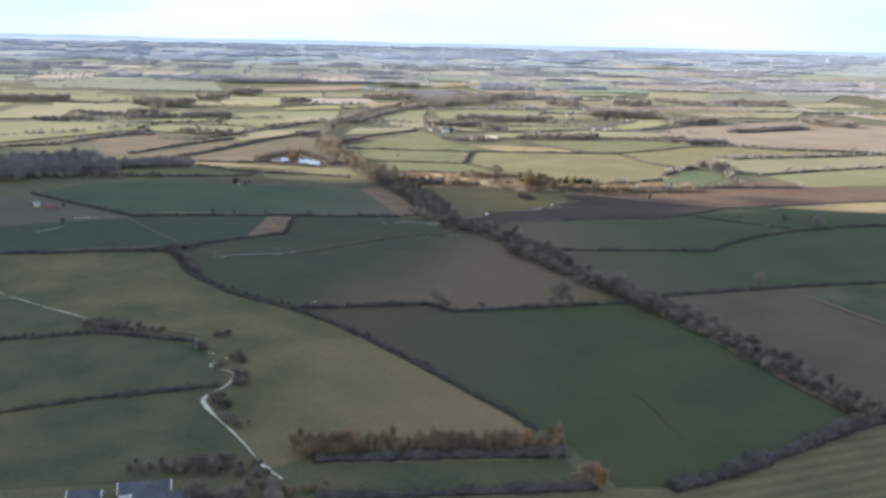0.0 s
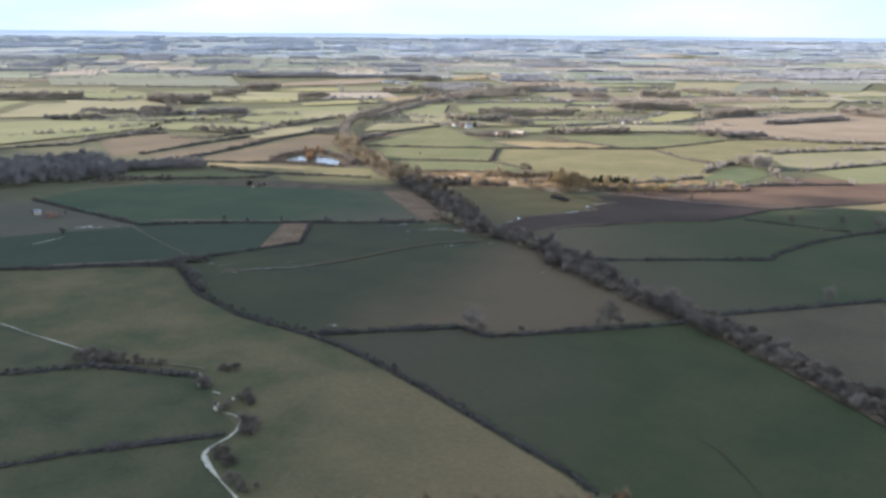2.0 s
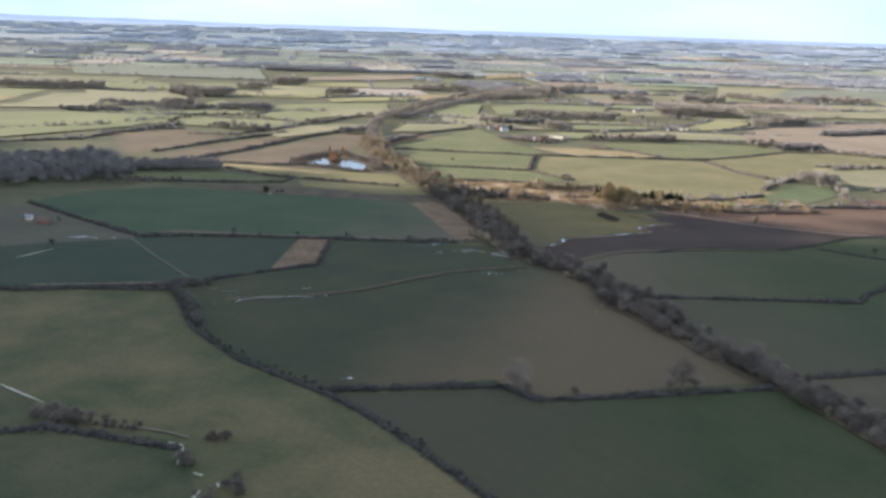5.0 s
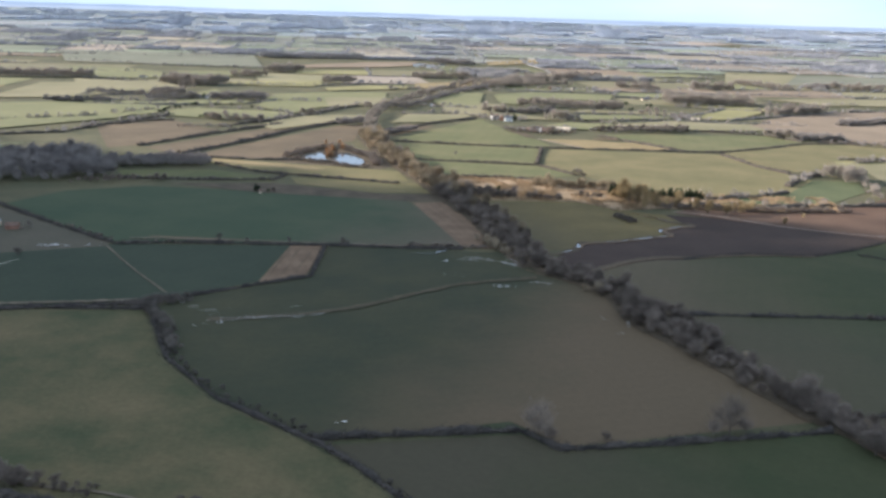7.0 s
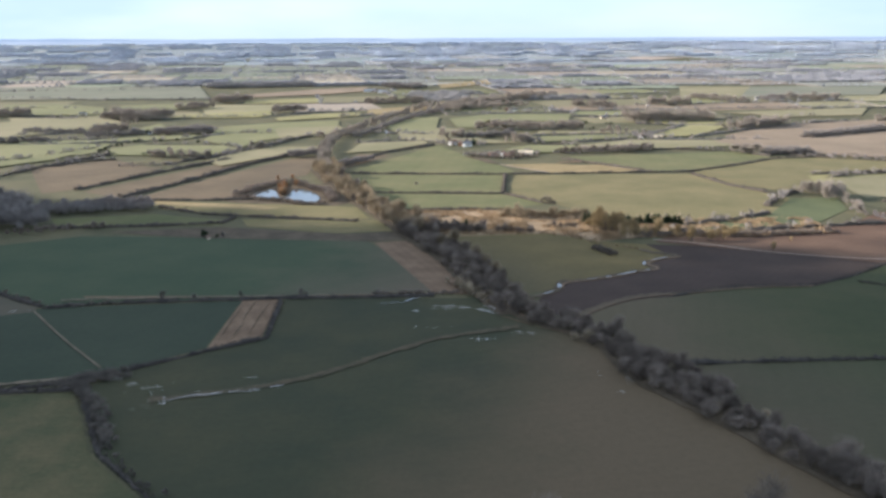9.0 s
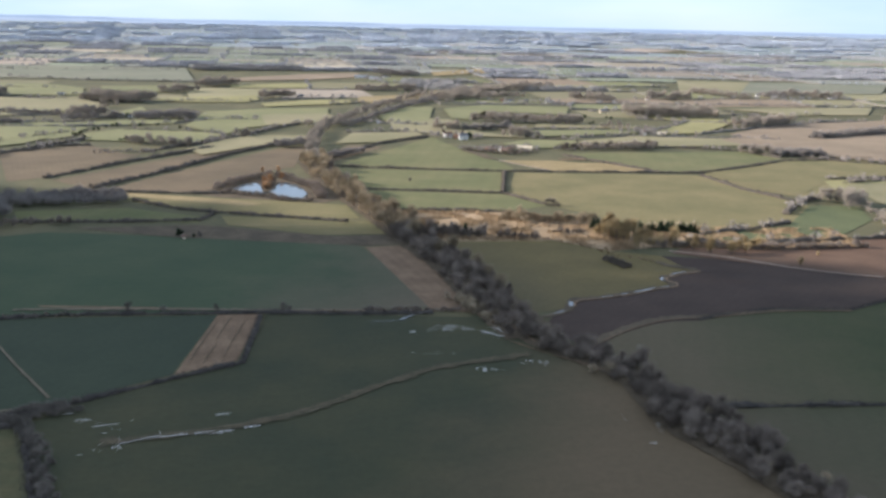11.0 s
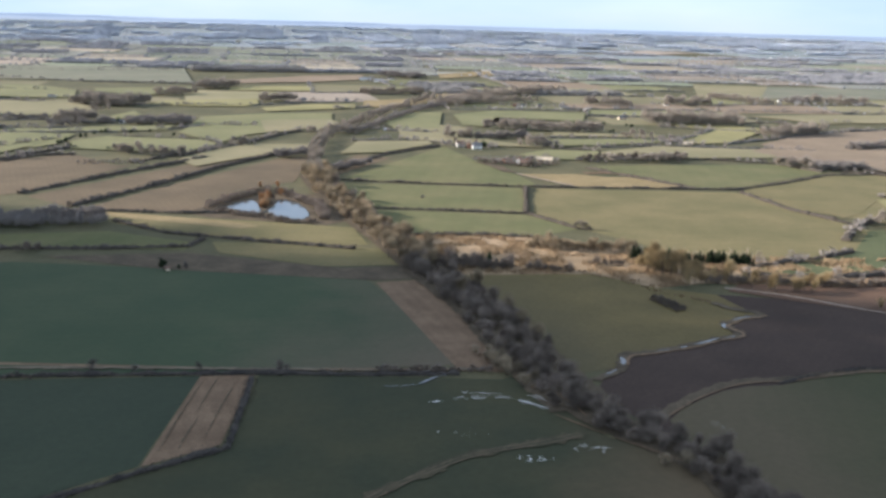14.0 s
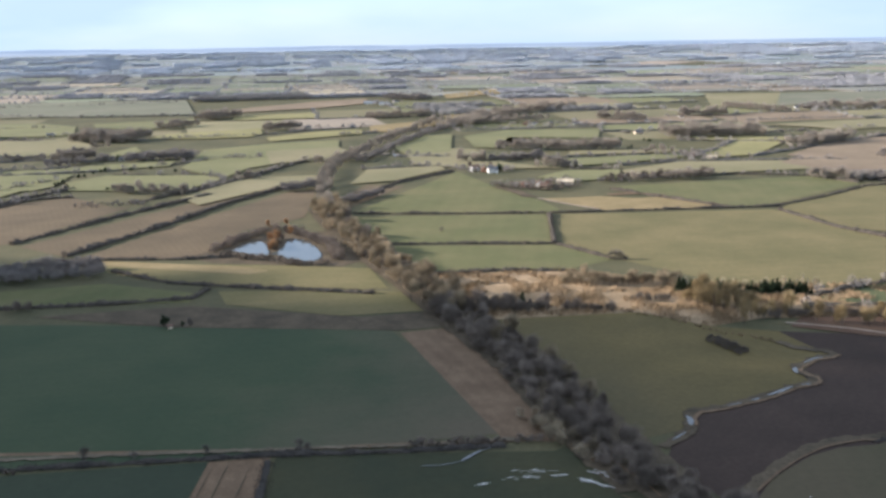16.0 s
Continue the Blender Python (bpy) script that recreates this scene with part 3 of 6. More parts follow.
for line, width in (([(-5, 315), (3, 315), (10, 318)], 0.5), ([(10, 318), (14, 323), (18, 327)], 1.5), ([(18, 327), (23, 330)], 0.7)):
    ribbon("ditch", line, width, M_STREAM, "water-filled ditch beside the hedge", "ditch", wobble=0.3, taper=True)
for line, n in (([(16, 300), (20, 301.5)], 4), ([(23, 302), (31, 304), (36, 305)], 9), ([(24, 308), (31, 309), (42, 309)], 9), ([(42, 305), (48, 306)], 5), ([(51, 302), (56, 298), (61, 294)], 16), ([(55, 308), (59, 305), (62, 301)], 8)):
    spots = along(line, 0.5)
    for _ in range(n):
        x, y, dx, dy = spots[int(rng.integers(0, len(spots)))]
        y += rng.normal(0, 0.9)
        l = rng.uniform(0.8, 2.4)
        tagged(ribbon("puddle", [(x - l * dx, y - l * dy), (x, y + rng.normal(0, 0.25)), (x + l * dx, y + l * dy)], rng.uniform(0.08, 0.32), M_PUDDLE, "thin streak of rain water on wet soil", "puddle", wobble=0.8, kind="", taper=True), group="puddles")
ribbon("field_edge", [(103, 287), (115, 302), (129, 316), (142, 325), (155, 330), (170, 331), (186, 337), (210, 345), (253, 347)], 5.0, M_ROUGH, "rough grass edge of the ploughed field", "field edge", z=0.76, wobble=0.4)
ribbon("track", [(108, 290), (118, 302), (131, 314), (145, 324), (156, 328), (170, 329), (186, 335.5), (210, 343.5), (253, 345.5)], 0.9, M_STRIP, "thin pale path along the ploughed field", "path", z=0.80, wobble=0.5)
ribbon("track", [(62, 323), (65, 315), (69, 305), (73, 296), (75, 288)], 0.9, M_STRIP, "thin pale path beside the tree belt", "path", z=0.8)
ribbon("track", [(136, -61), (145, -71), (149, -89), (151, -111), (154, -115)], 0.5, M_PLOUGH, "dark curved wheel line in the wheat", "track", z=0.8, taper=True)
ribbon("track", [(103, 883), (135, 836), (150, 820)], 3.0, M_PINKSTUBBLE, "pale track beside the stubble below the farmstead", "track", z=1.2)
ribbon("undergrowth", [(172, 896), (190, 900), (205, 900), (222, 884)], 10, M_STRIP, "pale rough ground beside the stubble", "rough ground", z=1.2)
ribbon("undergrowth", [(70, 956), (85, 932), (98, 890)], 12, M_ROUGH, "brown rough ground below the farmstead", "rough ground", z=1.2)
for side in (-1.3, 1.3):
    ribbon("track", [(-88, 174 - side), (-67, 181 - side), (-43, 190 - side), (-23, 203 - side), (-6 + side * 0.5, 219 - side), (9, 236 - side), (30, 254 - side), (54, 263 - side), (70, 271 - side)], 0.75, M_RUT, "muddy wheel rut of a farm track across the wheat", "track", z=0.8 + 0.02 * side, wobble=0.7)
ribbon("track_verge", [(-92, 173), (-67, 181), (-43, 190), (-23, 203), (-6, 219), (9, 236), (30, 254), (54, 263), (72, 272)], 5.2, M_MUDDYGRASS, "muddy worn verge of the farm track", "grass verge", z=0.72, wobble=0.75)
ribbon("track", [(187, 477), (221, 463), (245, 443), (261, 433), (300, 416), (373, 405)], 2.0, M_PINKSTUBBLE, "pale dirt track between the ploughed fields", "track", z=0.8)

ribbon("track", [(-192, 304), (-160, 258), (-125, 213)], 1.2, M_TRACK, "thin pale track across the wheat", "track", z=0.8)
ribbon("track", [(284, 92), (300, 50), (320, 0), (345, -60)], 2.5, M_STRIP, "thin pale track between two fields", "track", z=0.8)
for line in ([(62, 290), (80, 271)], [(81, 270), (100, 254), (108, 244)], [(109, 240), (113, 222)], [(175, 69), (186, 40)], [(189, 32), (196, 16)], [(200, 4), (208, -18)], [(214, -35), (222, -60)], [(226, -72), (231, -88)]):
    ribbon("margin", line, 0.9, M_STRIP, "thin pale grass margin along the tree belt", "grass margin", z=0.8, taper=True)
ribbon("undergrowth", [(74, 300), (86, 278), (112, 252), (117, 218), (118, 198), (132, 174), (147, 144), (160, 112), (171, 90), (180, 77), (189, 58), (195, 40), (212, -6), (224, -49), (240, -93)], 18, M_ROUGH, "brown brambles under the tree belt", "undergrowth", z=0.70, wobble=0.06)
ribbon("undergrowth", [(76, 295), (56, 366), (44, 425), (28, 466), (12, 513), (-6, 571), (-27, 625), (-51, 700), (-74, 768), (-94, 850)], 31, M_ROUGH, "brown brambles under the tree belt", "undergrowth", z=0.74, wobble=0.06)


for k, (a, b) in enumerate((((-86, 172), (-78, 176)), ((-79, 176.5), (-71, 179.5)), ((-72, 178), (-63, 181)), ((-61, 181.5), (-54, 184)), ((-53, 183), (-47, 184.5)), ((-44, 187), (-38, 189)), ((-57, 198), (-51, 200)), ((-114, 197), (-110, 198)), ((-107, 191), (-102, 193)), ((-99, 186), (-90, 189)))):
    tagged(ribbon("puddle", [a, ((a[0] + b[0]) / 2, (a[1] + b[1]) / 2 + 0.3), b], 0.24 + 0.1 * (k % 3), M_PUDDLE, "rain water standing in a wheel rut", "puddle", wobble=0.8, kind="", taper=True), group="puddles")


def puddles(cx, cy, rx, ry, n, size, seed):
    """Standing water on the wet soil, in small flat pieces."""
    r = random.Random(seed)
    for k in range(n * 3):
        w = size * r.uniform(0.08, 0.4)
        ob = pool("puddle", cx + r.gauss(0, rx * 0.5), cy + r.gauss(0, ry * 0.5), w, w * r.uniform(0.12, 0.32), r.uniform(-0.3, 0.3), M_PUDDLE, "shallow rain puddle on wet soil", "puddle", 0.60 + 0.004 * k, seed * 50 + k)
        tagged(ob, group="puddles")


for k, (cx, cy, rx, ry, n, size) in enumerate(((-87, 170, 6, 5, 4, 2.2), (-62, 182, 18, 1.5, 4, 1.6), (-93, 163, 3, 3, 1, 1.8), (-98, 187, 12, 8, 3, 1.6), (-13, 65, 5, 1.5, 2, 2.0),
                                               (51, 250, 7, 2, 6, 2.2), (72, 259, 6, 3, 7, 2.2), (111, 192, 1.5, 5, 5, 1.6), (106, 178, 4, 1, 2, 2.0), (100, 200, 1.5, 9, 2, 1.2), (-225, 300, 6, 3, 3, 9.0), (-202, 304, 7, 2, 3, 2.5), (124, 282, 5, 3, 3, 1.6), (30, 270, 20, 3, 3, 1.5))):
    puddles(cx, cy, rx, ry, n, size, k + 1)

for x, top, low in ((-79.5, 318, 250), (-74, 322, 285), (-73, 280, 252), (-66, 316, 262)):
    ribbon("rut", [(x, top), (x - 0.8, (top + low) / 2), (x - 0.6, low)], 0.5, M_SOIL, "dark wheel rut along the strip of dead grass", "rut", z=0.8, wobble=0.8, taper=True)
# ---- hedges, trees ----
def unit(n):
    w = rng.normal(size=(n, 3))
    return w / np.linalg.norm(w, axis=1, keepdims=True)


hedge_lines = []


def hedge(points, height, width, label, step=2.5):
    if step > 4:
        hedge_lines.append(points)
    s = Shape()
    steps = along(points, step)
    ring = [(-0.5, 0.0), (-0.55, 0.45), (-0.3, 0.9), (0.3, 0.95), (0.55, 0.5), (0.5, 0.0)]
    verts = []
    for x, y, dx, dy in steps:
        grow = 0.62 + 0.55 * noise.noise((x * 0.05, y * 0.05, 3.0)) + rng.uniform(-0.25, 0.25)
        for a, b in ring:
            off = a * width * (0.8 * grow + 0.2 + rng.uniform(-0.12, 0.12))
            up = b * height * max(0.22, grow + rng.uniform(-0.15, 0.15))
            verts.append((x - dy * off + rng.uniform(-0.4, 0.4), y + dx * off + rng.uniform(-0.4, 0.4), up))
    verts = [(a, b, c + d) for (a, b, d), (x, y, c) in ((lift(v[0], v[1]), v) for v in verts)]
    faces = [(6 * k + j, 6 * k + j + 1, 6 * k + j + 7, 6 * k + j + 6) for k in range(len(steps) - 1) for j in range(5)]
    last = 6 * (len(steps) - 1)
    faces += [(0, 1, 2, 3, 4, 5), tuple(last + j for j in range(5, -1, -1))]
    ob = tagged(new("hedge"), label, "hedge", group="field hedges")
    # Farther hedges take lighter, greyer colours that stand in for haze.
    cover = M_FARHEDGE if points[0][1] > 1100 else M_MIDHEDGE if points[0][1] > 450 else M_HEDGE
    s.add(verts, faces)
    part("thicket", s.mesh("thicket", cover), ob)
    s = Shape()
    n = len(verts)
    many = n * 6
    base = np.array(verts)[rng.integers(0, n, many)] + rng.normal(scale=(0.9, 0.9, 0.35), size=(many, 3))
    base[:, 2] += 0.35
    ways = unit(many) * 0.6 + (0, 0, 0.8)
    ways /= np.linalg.norm(ways, axis=1, keepdims=True)
    s.blades(base, ways, rng.uniform(0.7, 2.0, many), rng.uniform(0.1, 0.26, many))
    tagged(part("brushwood", s.mesh("brushwood", cover), ob), kind="stuff")
    return ob


def crown_of(height, base, radius, lobes, twigs, size, shape="round", thin=0.1):
    """Fine twigs that fan out from uneven boughs, with gaps between them."""
    s = Shape()
    mid, half = (height + base) / 2, (height - base) / 2
    share = rng.dirichlet(np.full(lobes, 4.0))
    for k in range(lobes):
        if shape == "cone":
            q = (k + 0.5) / lobes
            a = k * 2.4
            r = radius * (1 - q) * 0.6
            c = np.array([r * math.cos(a), r * math.sin(a), base + (height - base) * q * 0.95])
            lr = max(0.5, radius * (1.05 - q) * 0.65)
            stretch = (1, 1, 0.9)
        else:
            w = unit(1)[0]
            c = w * (radius * 0.66, radius * 0.66, half * 0.64) * rng.uniform(0.45, 1.12) + (0, 0, mid)
            lr = radius * rng.uniform(0.32, 0.66)
            stretch = (1, 1, min(1.6, half / radius))
        n = max(20, int(twigs * share[k]))
        way = unit(n)
        way[:, 2] = way[:, 2] * 0.8 + 0.2
        p = c + way * lr * (rng.uniform(0.05, 1.25, (n, 1)) ** 0.75) * stretch
        lean = way * 0.9 + unit(n) * 0.5 + (0, 0, 0.5)
        lean /= np.linalg.norm(lean, axis=1, keepdims=True)
        s.blades(p, lean, rng.uniform(0.7, 1.7, n) * size, rng.uniform(0.6, 1.5, n) * thin * size)
    return s


def trunk_of(height, base, radius, girth):
    """A tapered stem with limbs grown out of it, in one piece."""
    s = Shape()
    low = s.tube((0, 0, -0.3), (0.1, 0.05, base), girth, girth * 0.8, 6)
    top = s.tube((0.1, 0.05, base), (0.15, -0.1, height * 0.8), girth * 0.8, girth * 0.15, 6)
    s.f += [(low + 6 + k, low + 6 + (k + 1) % 6, top + (k + 1) % 6, top + k) for k in range(6)]
    for k in range(6):
        a, z = k * 1.1 + rng.uniform(0, 0.6), base + (height - base) * rng.uniform(0.0, 0.45)
        r = radius * rng.uniform(0.5, 0.85)
        limb = s.tube((0.1, 0, z), (r * math.cos(a), r * math.sin(a), z + r * rng.uniform(0.5, 1.0)), girth * 0.4, girth * 0.08, 5)
        s.f.append((limb, limb + 1, top + k))
    return s


def tree(kind, label, category, height, base, radius, lobes, twigs, size, leaf, shape="round", girth=0.3, thin=0.1):
    ob = tagged(new(kind), label, category)
    part("trunk", trunk_of(height, base, radius, girth).mesh("trunk", M_BARK), ob)
    part("crown", crown_of(height, base, radius, lobes, twigs, size, shape, thin).mesh("crown", leaf), ob)
    return ob


BARE = [tree("ash_tree", "leafless grey-brown ash in a winter tree belt", "tree", h, 2.0, r, n, 2600, 1.2, M_TWIG) for h, r, n in ((14, 5.2, 17), (11.5, 5.0, 13), (16, 5.8, 20), (13, 4.0, 12))]
DARK = [tree("bare_tree", "leafless dark tree in a winter tree belt", "tree", h, 1.2, r, n, 2500, 1.1, M_DARKTWIG) for h, r, n in ((10, 4.6, 14), (12, 5.0, 18), (8.5, 4.2, 11), (11, 3.4, 10))]
THORN = [tree("hawthorn", "dense leafless hawthorn in a winter tree belt", "tree", h, 0.5, r, n, 2300, 1.0, M_DARKTWIG) for h, r, n in ((8.5, 4.4, 13), (7.0, 4.0, 10), (10, 4.8, 15))]
OAK = [tree("oak_tree", "broad open-crowned leafless tree in a field hedge", "tree", h, 1.0, r, 24, 1700, 1.3, M_DARKTWIG, thin=0.075) for h, r in ((9.5, 5.2), (11, 6.0))]
BUSH = [tree("bush", "low leafless thorn bush", "bush", h, 0.2, r, 10, 1000, 0.8, M_BUSHTWIG, girth=0.12) for h, r in ((4.2, 2.7), (5.5, 3.1))]
SCRUB = [tree("scrub_bush", "russet-brown winter scrub bush", "bush", h, 0.2, r, 11, 1200, 0.8, M_BROWNLEAF, girth=0.12) for h, r in ((4.5, 3.2), (5.5, 3.6))]
SALLOW = [tree("sallow", "rounded tawny leafless sallow in a winter tree belt", "tree", h, 0.4, r, 14, 2300, 1.0, M_SALLOW) for h, r in ((7.5, 4.0), (9.5, 4.8))]
RUSSET = [tree("russet_tree", "slender tree with russet autumn leaves", "tree", h, 1.0, r, 13, 1800, 0.75, M_ORANGE, thin=0.3) for h, r in ((13, 2.4), (9, 3.0))]
BROWN = [tree("brown_leaved_tree", "slender tree with dull brown winter leaves", "tree", h, 0.5, r, 16, 1900, 1.0, M_BROWNLEAF, girth=0.14, thin=0.085) for h, r in ((11, 3.2), (9.5, 3.5), (12, 2.8))]
EVER = [tree("conifer", "dark green conifer beside pale poplars", "tree", 11, 0.2, 3.4, 18, 2400, 1.1, M_EVER, "cone", thin=0.35),
        tree("evergreen_tree", "round dark evergreen tree", "tree", 10, 0.6, 4.6, 13, 1700, 1.0, M_EVER, thin=0.35)]
POPLAR = [tree("poplar", "tall pale leafless poplar in a row", "tree", 14, 0.6, r, 14, 1500, 1.0, M_PALE, thin=0.1) for r in (1.6, 2.3)]
WILLOW = [tree("willow", "golden-twigged willow beside the reed marsh", "tree", h, 0.5, r, 13, 1900, 1.0, M_WILLOW) for h, r in ((8.5, 3.8), (10.5, 3.4))]
used = set()


def plant(kinds, x, y, size=1.0, group="", label=""):
    """Moves the first of a kind to its place, and sets copies for the others."""
    ob = kinds[int(rng.integers(0, len(kinds)))]
    m = pose(x, y, 0, 0, 0, rng.uniform(0, 360)) @ Matrix.Diagonal((*(size * rng.uniform(0.72, 1.28) * rng.uniform(0.86, 1.14, 3)), 1))
    if ob.name in used:
        ob = copy_thing(ob, m)
    else:
        used.add(ob.name)
        ob.matrix_basis = m
    return tagged(ob, label, group=group)


def belt(points, width, kinds, step, rows, size=1.0, group="trees of the belt", gaps=0.0):
    for x, y, dx, dy in along(smooth_line(points, 1), step):
        swell = 1 + 0.45 * noise.noise((x * 0.03, y * 0.03, 9.0))
        for k in range(rows):
            off = (((k + 0.5) / rows - 0.5) * width + rng.uniform(-0.5, 0.5) * width / rows) * swell
            go = rng.uniform(-0.7, 0.7) * step
            if rng.random() > gaps:
                plant(kinds, x - dy * off + dx * go, y + dx * off + dy * go, size * (1 + 0.35 * noise.noise((x * 0.05, y * 0.05, 2.0))), group)


def thicket(points, width, kinds, step, rows, size, name, label, cover=None, thin=3):
    """Many trees that nobody could count, as one mesh."""
    verts, faces, n = [], [], 0
    for x, y, dx, dy in along(smooth_line(points, 1), step):
        for k in range(rows):
            off = ((k + 0.5) / rows - 0.5) * width + rng.uniform(-0.5, 0.5) * width / rows
            go = rng.uniform(-0.5, 0.5) * step
            ob = kinds[int(rng.integers(0, len(kinds)))]
            if rng.random() < 0.12:
                continue
            m = np.array(pose(x - dy * off + dx * go, y + dx * off + dy * go, 0, 0, 0, rng.uniform(0, 360))) * size * rng.uniform(0.55, 1.3)
            m[:3, 3] = lift(x - dy * off + dx * go, y + dx * off + dy * go)
            me = ob.children[0 if "crown" in ob.children[0].name else 1].data
            v = np.empty(len(me.vertices) * 3)
            me.vertices.foreach_get("co", v)
            keep = v.reshape(-1, 3, 3)[::thin]
            core = keep.mean(axis=1, keepdims=True)
            keep = (core + (keep - core) * math.sqrt(thin) * 1.15).reshape(-1, 3)
            verts.append(keep @ m[:3, :3].T + m[:3, 3])
            n += len(keep)
    verts = np.concatenate(verts)
    me = bpy.data.meshes.new(name)
    me.vertices.add(n)
    me.vertices.foreach_set("co", verts.ravel())
    me.loops.add(n)
    me.loops.foreach_set("vertex_index", np.arange(n))
    me.polygons.add(n // 3)
    me.polygons.foreach_set("loop_start", np.arange(0, n, 3))
    me.polygons.foreach_set("loop_total", np.full(n // 3, 3))
    me.materials.append(cover or kinds[0].children[0 if "crown" in kinds[0].children[0].name else 1].data.materials[0])
    me.update()
    me.validate()
    return tagged(new(name, me), label, "trees", kind="stuff")


MIXED = THORN + DARK + THORN
belt([(76, 298), (86, 278), (112, 252), (117, 218), (118, 198), (132, 174), (147, 144), (160, 112), (171, 90), (180, 77), (189, 58)], 17, MIXED, 4.4, 3, 0.84, gaps=0.06)
belt([(188, 62), (195, 40), (212, -6), (224, -49), (240, -93)], 16, THORN + SALLOW[:1] + DARK[2:3], 4.0, 4, 0.62)
belt([(129, 216), (135, 194), (147, 170)], 15, MIXED, 4.6, 3, 0.8)
belt([(90, 276), (124, 205), (146, 152), (176, 84)], 15, SALLOW, 21, 1, 0.7)
belt([(72, 302), (58, 352)], 18, MIXED, 5.0, 3, 0.82, gaps=0.05)
belt([(58, 356), (42, 425), (27, 466), (10, 513)], 25, DARK + THORN, 5.8, 4, 0.88, gaps=0.08)
belt([(60, 370), (40, 440), (16, 510)], 22, BARE, 17, 1, 0.8)
belt([(10, 513), (-6, 571), (-29, 625), (-51, 700), (-74, 768), (-94, 850)], 27, BARE + SALLOW, 6.0, 4, 0.86, gaps=0.1)
belt([(-2, 560), (-50, 690), (-80, 790)], 26, DARK, 14, 1, 0.95)
thicket([(-94, 850), (-106, 948), (-113, 1070), (-104, 1194), (-76, 1334), (-33, 1536), (26, 1783)], 13, BARE, 8, 2, 0.72, "distant_tree_belt", "bare winter tree belt along the old railway line", M_COPSE)
thicket([(-490, 490), (-395, 535), (-315, 590)], 140, DARK, 8, 16, 1.3, "wood", "dense dark leafless wood beside the fields", M_COPSEDARK)
thicket([(-330, 590), (-222, 620)], 34, DARK, 5, 6, 0.85, "wood", "thin dark tail of the leafless wood", M_COPSEDARK)
thicket([(-300, 505), (-230, 530)], 12, DARK, 6, 2, 0.6, "wood", "dark thorn scrub beside the wheat")
belt([(84, 574), (103, 562), (124, 565), (148, 558)], 12, BARE, 3.6, 3, 0.62, "trees by the reed marsh")
belt([(150, 560), (190, 553), (232, 548)], 8, POPLAR, 2.1, 2, 0.64, "poplar row")
belt([(150, 546), (175, 538), (222, 535)], 10, EVER[:1], 2.8, 3, 0.66, "conifers below the poplars")
belt([(146, 521), (155, 512), (166, 502), (178, 508)], 10, WILLOW, 4.5, 2, 0.95, "willows by the reed marsh")
belt([(163, 478), (182, 491), (200, 492), (207, 476), (222, 466), (250, 488)], 6, WILLOW, 6, 1, 0.85, "willows by the reed marsh")
belt([(3, 520), (22, 516), (36, 511), (56, 509), (64, 510)], 10, DARK, 3.6, 3, 0.8, "trees by the reed marsh")
belt([(75, 511), (90, 506), (103, 506)], 5, DARK, 3.6, 2, 0.5, "trees by the reed marsh")
belt([(103, 507), (122, 494), (136, 478), (146, 464), (170, 447)], 4, SCRUB, 2.4, 1, 0.55, "scrub along the marsh edge")
belt([(40, 360), (46, 347), (53, 332), (60, 318)], 13, SALLOW + SCRUB, 4.2, 3, 0.8, "brown scrub in the tree belt")
belt([(8, -134), (30, -132), (58, -129), (85, -127), (104, -126)], 9, BROWN, 2.4, 3, 0.72, "row of russet trees")
belt([(-46, -151), (-34, -149), (-22, -148), (-11, -149), (-2, -153)], 9, DARK + SCRUB, 2.8, 3, 0.5, "scrub round the farm sheds")
belt([(-22, -172), (-7, -170), (6, -170)], 10, DARK + SCRUB, 3, 3, 0.55, "scrub round the farm sheds")
belt([(-4, -160), (4, -161), (10, -166)], 5, SCRUB, 3, 2, 0.8, "scrub round the farm sheds")
belt([(10, -165), (20, -162)], 7, SCRUB, 3, 2, 1.0, "scrub round the farm sheds")
for x, y in ((86, 969), (94, 960), (99, 951), (106, 945), (112, 930), (120, 925), (126, 923), (132, 930), (148, 969), (111, 989), (128, 975), (104, 972)):
    plant(DARK, x, y, 0.62, "trees round the farmstead")
thicket([(184, 980), (212, 1001), (244, 1005), (274, 1006), (307, 1014)], 14, DARK, 6, 3, 0.75, "copse", "soft grey leafless copse beside a green field")
for x, y, kinds, size in ((10, 737, BUSH, 1.0), (214, 476, WILLOW, 0.6), (262, 441, WILLOW, 0.6), (285, 470, WILLOW, 0.5), (236, 470, WILLOW, 0.55), (-144, 495, EVER[1:], 0.7), (-134, 494, EVER[1:], 0.6), (-130, 495, BUSH, 1.3), (-158, 322, BUSH, 0.6), (-128, 326, BUSH, 0.8), (-110, 326, BUSH, 0.7), (-84, 329, BUSH, 0.8), (-50, 330, BUSH, 1.1), (-47, 331, BUSH, 0.9),):
    plant(kinds, x, y, size, "single trees")
for x, y, kinds, size in ((-30, 331, SCRUB, 0.8), (-24, 331, SCRUB, 0.7), (-6, 330, BUSH, 0.9), (10, 333, SCRUB, 0.8), (-290, 354, DARK, 0.5), (-262, 338, DARK, 0.45), (-258, 341, BUSH, 0.8), (-232, 272, BUSH, 1.0), (82, 1085, EVER[1:], 1.3), (82, 514, EVER[1:], 0.7), (44, 517, EVER, 0.9), (52, 517, EVER, 0.8), (124, 632, BUSH, 1.0), (127, 630, BUSH, 1.0),):
    plant(kinds, x, y, size, "single trees")
